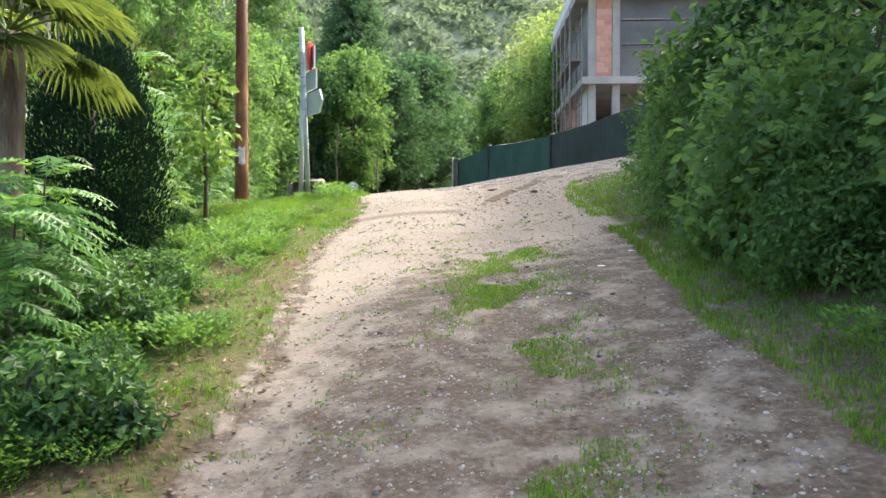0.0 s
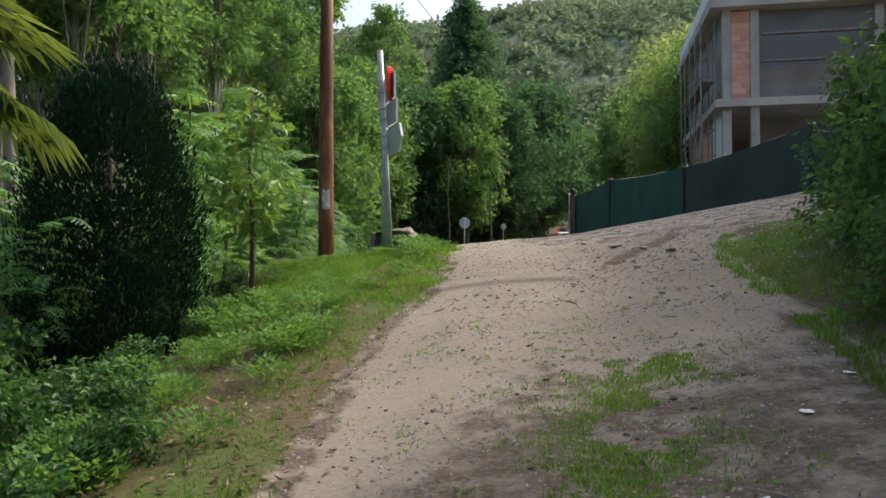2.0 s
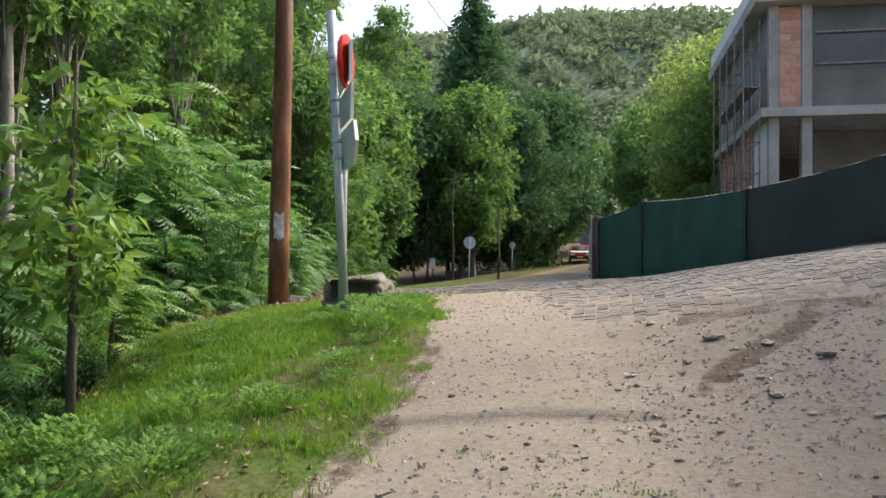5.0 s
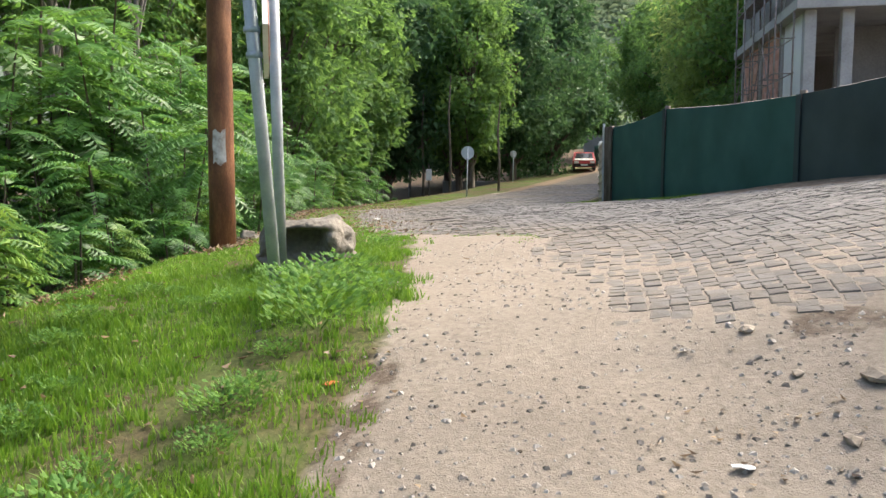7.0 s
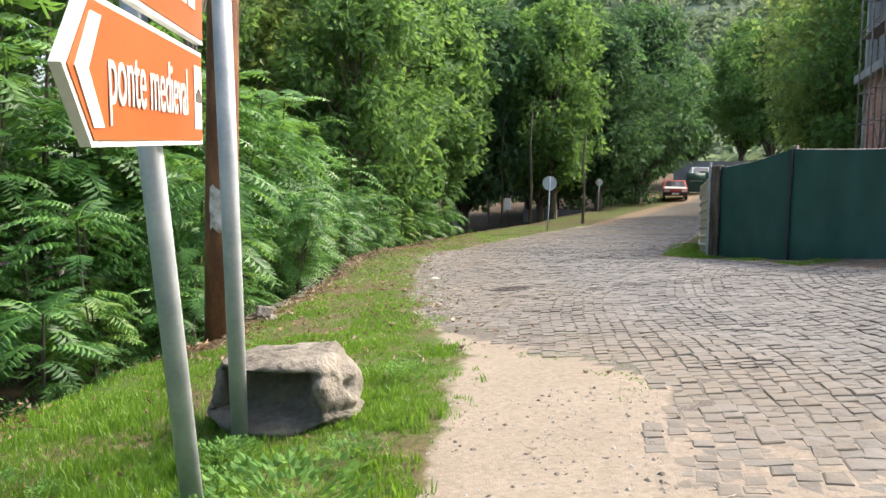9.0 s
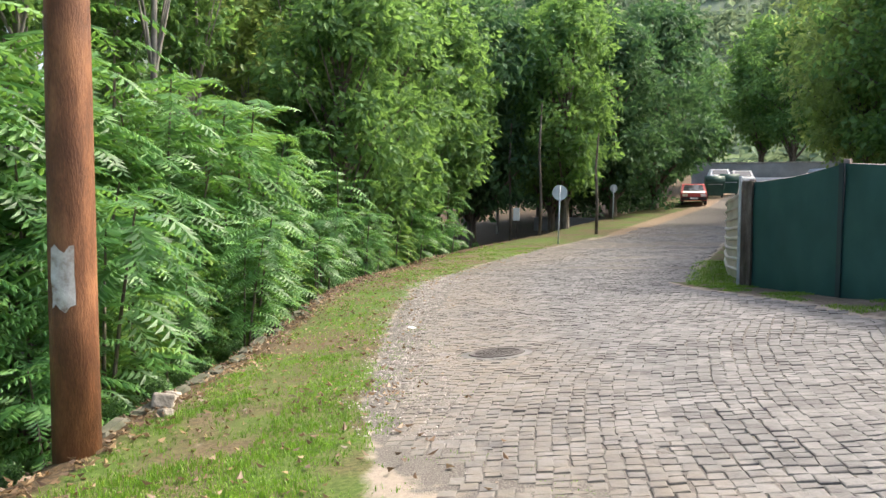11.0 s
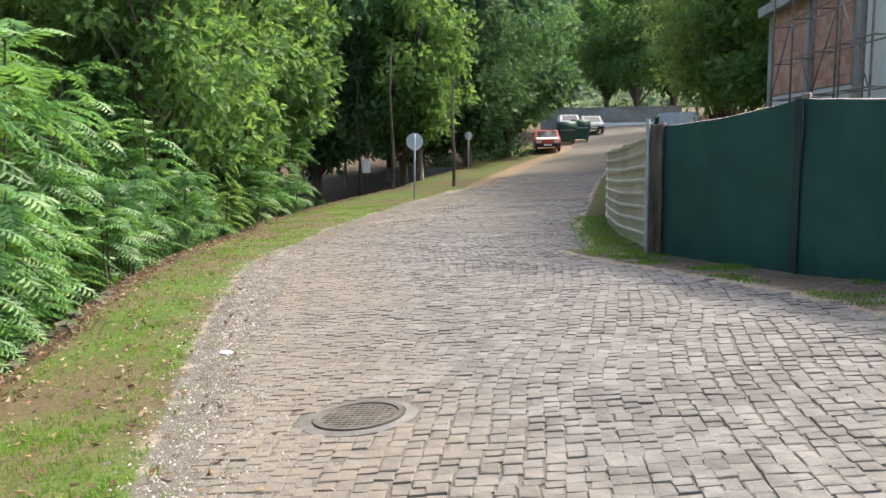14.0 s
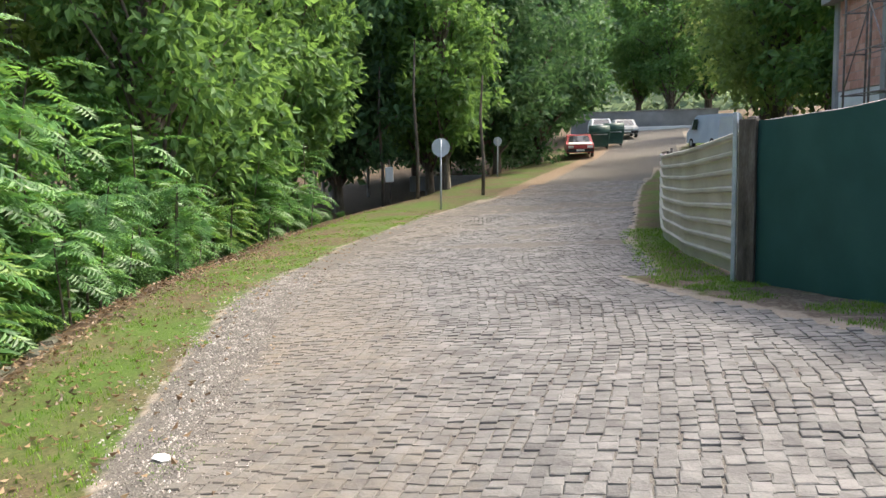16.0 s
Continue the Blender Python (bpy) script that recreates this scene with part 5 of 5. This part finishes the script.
# ---- grass, stones, fallen leaves ----
def grass():
    r = random.Random(101)
    v, f = [], []

    def tuft(x, y, h, n, spread):
        z = terrain(x, y) - .01
        for _ in range(n):
            a, b = r.random() * 6.28, r.gauss(0, .35)
            px, py = x + r.gauss(0, spread), y + r.gauss(0, spread)
            w = .002 + .003 * r.random() + h * .02
            hh = h * (.5 + r.random())
            c, s = math.cos(a) * w, math.sin(a) * w
            lx, ly = -math.sin(a) * b * hh + r.gauss(0, .2) * hh, math.cos(a) * b * hh
            k = len(v)
            v.extend([(px - c, py - s, z), (px + c, py + s, z), (px + lx * .4 + c * .7, py + ly * .4 + s * .7, z + hh * .6), (px + lx * .4 - c * .7, py + ly * .4 - s * .7, z + hh * .6), (px + lx, py + ly, z + hh)])
            f.extend([(k, k + 1, k + 2, k + 3), (k + 3, k + 2, k + 4)])

    y = 1.5
    while y < 46:
        g, e = left_grass(y), brink(y)
        step = .1 if y < 22 else .16
        wide = g - e + .5
        for _ in range(int(wide / (step * (.085 if 10.5 < y < 18 else .105 if y < 20 else .15)))):
            x = e - .35 + wide * r.random() + .1
            edge = ss(-.15, .35, g - x + .35 * noise.noise((x * 2.4, y * 2.4, 23)))
            keep = ((.35 if y < 17 else .1) + .65 * ss(-.25, .15, noise.noise((x * 1.1, y * 1.1, 9)))) * edge
            if y > 17:
                keep *= ss(.0, .45, x - e)
            if y < 10.8:
                keep *= .22 + .3 * ss(.1, .3, noise.noise((x * 1.7, y * 1.7, 13)))
            elif y < 15.5 and x > g - .9:
                keep *= .25 + .75 * ss(-.1, .2, noise.noise((x * 2.1, y * 2.1, 17)))
            if r.random() < keep:
                lush = .03 + .014 * ss(8, 11, y) * (1 - ss(14.5, 17, y))
                tuft(x, y + r.random() * step, lush * (.6 + .8 * r.random()) * (1 + .7 * noise.noise((x * 2.5, y * 2.5, 21))), 7 if y < 22 else 5, .025)
        y += step
    # strip between the wheel tracks, and loose tufts on the track
    for _ in range(8500):
        y = r.uniform(1.5, 9.2)
        x = float(np.interp(y, STRIP_Y, STRIP_X)) + r.gauss(0, .24)
        if y < 8.6 and noise.noise((x * 1.3, y * 1.1, 5)) + .4 * noise.noise((x * 5, y * 5, 7)) > -.1 + .12 * ss(2, 4, y) * (1 - ss(4.5, 5.5, y)):
            tuft(x, y, .026, 6, .025)
    spots = [(.1, 7.85), (.18, 7.95), (-.67, 9.35), (-.7, 9.6), (-.62, 9.2), (.58, 9.6), (.6, 9.75), (1.03, 9.17), (-.1, 9.0), (.75, 8.9)]
    for i in range(95):
        x0, y0 = spots[i] if i < len(spots) else (r.uniform(-.9, 2.1), r.uniform(3.5, 11.2))
        wide = r.uniform(.03, .1)
        for _ in range(int(150 * wide)):
            tuft(x0 + r.gauss(0, wide), y0 + r.gauss(0, wide * .8), .02, 6, .02)
    # right verge, and the foot of the fence
    for _ in range(5200):
        y = r.uniform(2.0, 12.6)
        x = right_grass(y) + r.random() ** 1.5 * 2.2 - .08
        if noise.noise((x * 1.2, y * 1.2, 6)) > -.35:
            tuft(x, y, .045, 7, .03)
    for _ in range(2600):
        k = r.uniform(-.5, 6)
        p = FENCE_A + FENCE_D * k
        o = r.uniform(.05, .95)
        x, y = p.x + FENCE_D.y * o, p.y - FENCE_D.x * o
        if noise.noise((x * 1.3, y * 1.3, 8)) > .14 - .5 * (k < .6):
            tuft(x, y, .034, 6, .04)
    for _ in range(800):
        y = r.uniform(29.6, 38)
        x = right_kerb(y) + r.uniform(-.15, .75)
        tuft(x, y, .05, 6, .04)
    # moss and grass between the setts at the edge
    for _ in range(4200):
        y = r.uniform(16, 24)
        x = float(np.interp(y, CL_Y, CL_X)) + abs(r.gauss(0, .6)) - .25
        if noise.noise((x * 1.7, y * 1.7, 2)) > .12:
            tuft(x, y, .013, 5, .02)
    tagged(raw("grass", v, f, M_GRASS), "short green grass on the verges and between wheel tracks", "grass", kind="stuff")


grass()


def rock_mesh(seed, size, rough=.25, sub=2):
    bm = bmesh.new()
    bmesh.ops.create_icosphere(bm, subdivisions=sub, radius=1)
    for p in bm.verts:
        n = noise.noise(p.co * 1.3 + Vector((seed, 0, 0))) + .5 * noise.noise(p.co * 3 + Vector((0, seed, 0)))
        p.co = p.co * (1 + rough * n)
        p.co.x, p.co.y, p.co.z = p.co.x * size[0], p.co.y * size[1], p.co.z * size[2]
    return bm


def stones():
    r = random.Random(111)
    # loose stones that can be told apart
    spots = [(.91, 11.62, .07), (1.17, 10.45, .045), (1.35, 11.3, .05), (.78, 10.2, .04), (.19, 13.2, .07), (.62, 12.6, .11), (.45, 12.2, .06), (.75, 12.0, .05), (.05, 11.8, .04), (-.55, 10.75, .04), (.95, 12.5, .08), (1.25, 12.2, .1),
             (.85, 11.9, .05), (1.3, 12.9, .06), (.35, 12.75, .05), (-.75, 9.7, .035), (1.05, 11.35, .04), (-1.2, 14.45, .02), (-.05, 10.9, .03), (.6, 11.2, .04), (.4, 10.9, .035), (1.5, 11.7, .06)]
    for x, y, s in spots:
        ob = part("loose_stone", rock_mesh(x * 7 + y, (s * .7, s * .55 * (.7 + .3 * r.random()), s * .26), .45), M_DIRTSTONE, smooth=False)
        ob.matrix_world = pose(x, y, terrain(x, y) + s * .14, 0, 0, r.random() * 360)
        tagged(ob, "loose grey-brown stone lying on the dirt", "stone", group="loose stones on the track")
    clods = [part("clod", rock_mesh(k * 3.1, (.03, .026, .014), .6), M_CLOD) for k in range(4)]
    for k in range(80):
        y = r.uniform(4.5, 12.8)
        x = r.uniform(left_grass(y) + .1, 2.2)
        ob = clods[k] if k < 4 else new("clod", clods[k % 4].data)
        ob.matrix_world = pose(x, y, terrain(x, y) + .003, 0, 0, r.random() * 360) @ Matrix.Scale(r.uniform(.35, .9) ** 1.5, 4)
        tagged(ob, "dark crumbly clod of earth on the track", "clod", group="clods of earth")
    v, f = [], []

    def grit(x, y, s):
        z = terrain(x, y) - s * .15
        a = r.random() * 6.28
        k = len(v)
        for bx, by, bz in ((1, .1, 0), (0, 1, 0), (-1, 0, .1), (.1, -.9, 0), (.45, .2, .6), (-.4, -.1, .7)):
            jx, jy = bx * (1 + .4 * r.gauss(0, .4)), by * (1 + .4 * r.gauss(0, .4))
            v.append((x + s * (jx * math.cos(a) - jy * math.sin(a)), y + s * (jx * math.sin(a) + jy * math.cos(a)), z + bz * s))
        f.extend([(k, k + 1, k + 4), (k + 1, k + 5, k + 4), (k + 1, k + 2, k + 5), (k + 2, k + 3, k + 5), (k + 3, k + 4, k + 5), (k + 3, k, k + 4)])

    for _ in range(24000):
        y = r.uniform(1.2, 16.5)
        x = r.uniform(left_grass(y) - .1, min(2.6, right_grass(y) if y < 12.6 else 2.6))
        if is_paved(x, y):
            continue
        n = noise.noise((x * 1.1, y * 1.1, 20))
        if n > -.1 or r.random() < .3:
            grit(x, y, .004 + .016 * r.random() ** 3)
    for _ in range(1500):
        y = r.uniform(11.2, 13.4)
        grit(r.uniform(.1, 3.0), y, .006 + .022 * r.random() ** 3)
    for _ in range(16000):
        y = r.uniform(19, 32)
        x = left_grass(y) + r.gauss(.35, .3)
        grit(x, y, .006 + .012 * r.random() ** 2)
    tagged(raw("grit", v, f, M_PEBBLE), "loose gravel and small pebbles on the track and road edge", "gravel", kind="stuff")
    lv = Leaves()
    for _ in range(2000):
        y = r.uniform(3, 42)
        g, e = left_grass(y), brink(y)
        x = e + (g - e) * r.random() ** 2.2 - .35 if r.random() < .72 else r.uniform(e, g + .9)
        a = r.random() * 6.28
        d = Vector((math.cos(a), math.sin(a), r.gauss(0, .15))).normalized()
        lv.blade(Vector((x, y, terrain(x, y) + .012 + .02 * r.random())), d, Vector((-d.y, d.x, r.gauss(0, .2))).normalized(), r.uniform(.035, .08), r.uniform(.02, .045), .2)
    for _ in range(1500):
        x, y = r.uniform(-.3, 2.4), r.uniform(2.5, 12.5)
        a = r.random() * 6.28
        d = Vector((math.cos(a), math.sin(a), .05)).normalized()
        lv.blade(Vector((x, y, terrain(x, y) + .012)), d, Vector((-d.y, d.x, 0)), r.uniform(.02, .05), r.uniform(.012, .03), .2)
    for _ in range(2600):
        y = r.uniform(17, 40)
        g, e = left_grass(y), brink(y)
        x = e + r.gauss(.08, .17) if r.random() < .6 else e + (g - e + .4) * r.random()
        a = r.random() * 6.28
        d = Vector((math.cos(a), math.sin(a), r.gauss(.1, .2))).normalized()
        lv.blade(Vector((x, y, terrain(x, y) + .01 + .03 * r.random())), d, Vector((-d.y, d.x, r.gauss(0, .3))).normalized(), r.uniform(.04, .09), r.uniform(.025, .05), .3)
    for _ in range(1300):
        y = r.uniform(2.5, 11)
        x = r.uniform(brink(y), left_grass(y) + .1)
        a = r.random() * 6.28
        d = Vector((math.cos(a), math.sin(a), r.gauss(.1, .2))).normalized()
        lv.blade(Vector((x, y, terrain(x, y) + .01 + .02 * r.random())), d, Vector((-d.y, d.x, r.gauss(0, .3))).normalized(), r.uniform(.03, .07), r.uniform(.012, .03), .3)
    for cx, cy, n, w in ((-4.75, 14.4, 160, .25), (-5.0, 15.2, 120, .25), (-3.9, 12.2, 60, .3), (-4.3, 20.3, 60, .25), (-8.9, 29.5, 120, .5), (-7.6, 25, 120, .4), (-4.6, 19.4, 60, .4), (-10.2, 34, 200, .6), (-1.6, 11.3, 40, .2), (-2.4, 10.9, 40, .3)):
        for _ in range(n):
            x, y = cx + r.gauss(0, w), cy + r.gauss(0, w)
            a = r.random() * 6.28
            d = Vector((math.cos(a), math.sin(a), r.gauss(.2, .3))).normalized()
            lv.blade(Vector((x, y, terrain(x, y) + .02 + .09 * r.random())), d, Vector((-d.y, d.x, r.gauss(0, .3))).normalized(), r.uniform(.03, .06), r.uniform(.018, .034), .3)
    tagged(lv.build("fallen_leaves", M_STRAW), "dry brown fallen leaves on the verge", "leaves", kind="stuff")


stones()
# ---- granite setts ----
MANHOLE = Vector((-3.86, 22.1))


def setts():
    r = random.Random(121)
    pave = tagged(new("cobbled_road"), "road paved with worn grey granite setts", "road", kind="structure")
    th = radians(97)
    ux, uy = math.cos(th), math.sin(th)
    pv = .1
    block = [(-.5, -.5), (.5, -.5), (.5, .5), (-.5, .5)]
    shapes = []
    for s in range(14):
        q = random.Random(s)
        w, d = .076 + .0042 * s, pv * (.94 + .06 * q.random())
        jit = [(q.gauss(0, .005), q.gauss(0, .0042)) for _ in block]
        v = []
        for z, k in ((-.06, 1.0), (-.006, 1.0), (.001, .95), (.003, .8)):
            for (bx, by), (jx, jy) in zip(block, jit):
                v.append((bx * w * k + jx, by * d * k + jy, z + q.gauss(0, .0018)))
        f = [(12, 13, 14, 15)]
        for a in (0, 4, 8):
            f += [(a + i, a + (i + 1) % 4, a + 4 + (i + 1) % 4, a + 4 + i) for i in range(4)]
        me = bpy.data.meshes.new("sett")
        me.from_pydata(v, [], f)
        me.materials.append(M_COBBLE)
        shapes.append((me, v, f, w))
    V, F, dust = [], [], []
    singles = 0
    for j in range(-138, 138):
        a = -10 + r.random() * .2
        while a < 34:
            me, v, f, w = shapes[r.randrange(14)]
            a += w / 2 + .003
            b = j * pv + .32 * math.sin((a + 4) * .5) + .09 * noise.noise((a * .7, j * .1, 3)) + r.gauss(0, .006)
            here = a
            a += w / 2 + .002
            x, y = -3 + here * ux - b * uy, 22 + here * uy + b * ux
            if not (13.3 < y < 54 and -10 < x < 9):
                continue
            edge = (.28 if 14.5 < y < 18.5 else .09) * noise.noise((x * 2.2, y * 2.2, 1))
            if not is_paved(x + edge, y + edge) or (Vector((x, y)) - MANHOLE).length < .39:
                continue
            if y < 14.6 and r.random() < .05:
                continue
            inner = min(x - float(np.interp(y, CL_Y, CL_X)), (y - 13.4) * .6)
            drift = (1 - ss(.1, 1.5, inner)) * (.75 + .5 * noise.noise((x * .9, y * .9, 6)))
            stain = max(drift, (1 - ss(.5, 3.0, inner)) * .75 + .35 * noise.noise((x * .35, y * .35, 11)), .25)
            z = terrain(x, y) + .0055 + r.gauss(0, .002) - .0075 * max(0, drift) * (.4 + .6 * r.random())
            if y < 16:
                z -= .004 * max(0, drift)
            elif y < 19:
                z -= .009 * max(0, noise.noise((x * 1.7, y * 1.7, 8)))
            rot = th + math.atan(.16 * math.cos((here + 4) * .5)) + r.gauss(0, .028)
            tx, ty = r.gauss(0, .015), r.gauss(0, .015)
            gx, gy = (land(x + .15, y) - land(x - .15, y)) / .3, (land(x, y + .15) - land(x, y - .15)) / .3
            if singles < 300 and 17.4 < y < 20 and -1.5 < x < .6:
                ob = new("sett", me)
                ob.parent = pave
                tip = Vector((0, 0, 1)).rotation_difference(Vector((-gx, -gy, 1)))
                ob.matrix_local = Matrix.Translation((x, y, z)) @ tip.to_matrix().to_4x4() @ Euler((tx, ty, rot)).to_matrix().to_4x4()
                singles += 1
                continue
            c, s = math.cos(rot), math.sin(rot)
            k = len(V)
            for p in v:
                wx, wy = p[0] * c - p[1] * s, p[0] * s + p[1] * c
                V.append((x + wx, y + wy, z + p[2] + gx * wx + gy * wy + p[1] * tx - p[0] * ty))
            dust += [stain] * len(v)
            F.extend([tuple(n + k for n in g) for g in f])
    ob = tagged(raw("setts", V, F, M_COBBLE, pave), kind="stuff")
    ob.data.attributes.new("dust", 'FLOAT', 'POINT').data.foreach_set("value", dust)


setts()


def manhole():
    x, y = MANHOLE
    z = terrain(x, y) + .006
    t = thing("manhole_cover", "round cast iron manhole cover in a concrete collar", "manhole", pose(x, y, z - .004, -1.2, -4.9, 0) @ Matrix.Scale(.88, 4))
    bm = bmesh.new()
    n = 32

    def ring(r0, z0, r1, z1):
        a = [bm.verts.new((r0 * math.cos(k * 6.28319 / n), r0 * math.sin(k * 6.28319 / n), z0)) for k in range(n)]
        b = [bm.verts.new((r1 * math.cos(k * 6.28319 / n), r1 * math.sin(k * 6.28319 / n), z1)) for k in range(n)]
        for k in range(n):
            bm.faces.new((a[k], a[(k + 1) % n], b[(k + 1) % n], b[k]))
    for r0, z0, r1, z1 in ((.43, -.06, .42, .0), (.42, .0, .335, .006), (.335, .006, .33, -.02)):
        ring(r0, z0, r1, z1)
    part("collar", bm, M_COBBLE, t, "worn concrete collar")
    bm = bmesh.new()
    for r0, z0, r1, z1 in ((.328, -.03, .322, .016), (.322, .016, .28, .016), (.28, .016, .275, .006)):
        ring(r0, z0, r1, z1)
    bm.faces.new([bm.verts.new((.276 * math.cos(k * 6.28319 / n), .276 * math.sin(k * 6.28319 / n), .006)) for k in range(n)])
    for i in range(-5, 6):
        for j in range(-5, 6):
            if (i * i + j * j) < 29:
                add_box(bm, (i * .047, j * .047, .006), (.036, .022, .008))
    part("lid", bm, M_IRON, t, "patterned dark iron lid")


manhole()
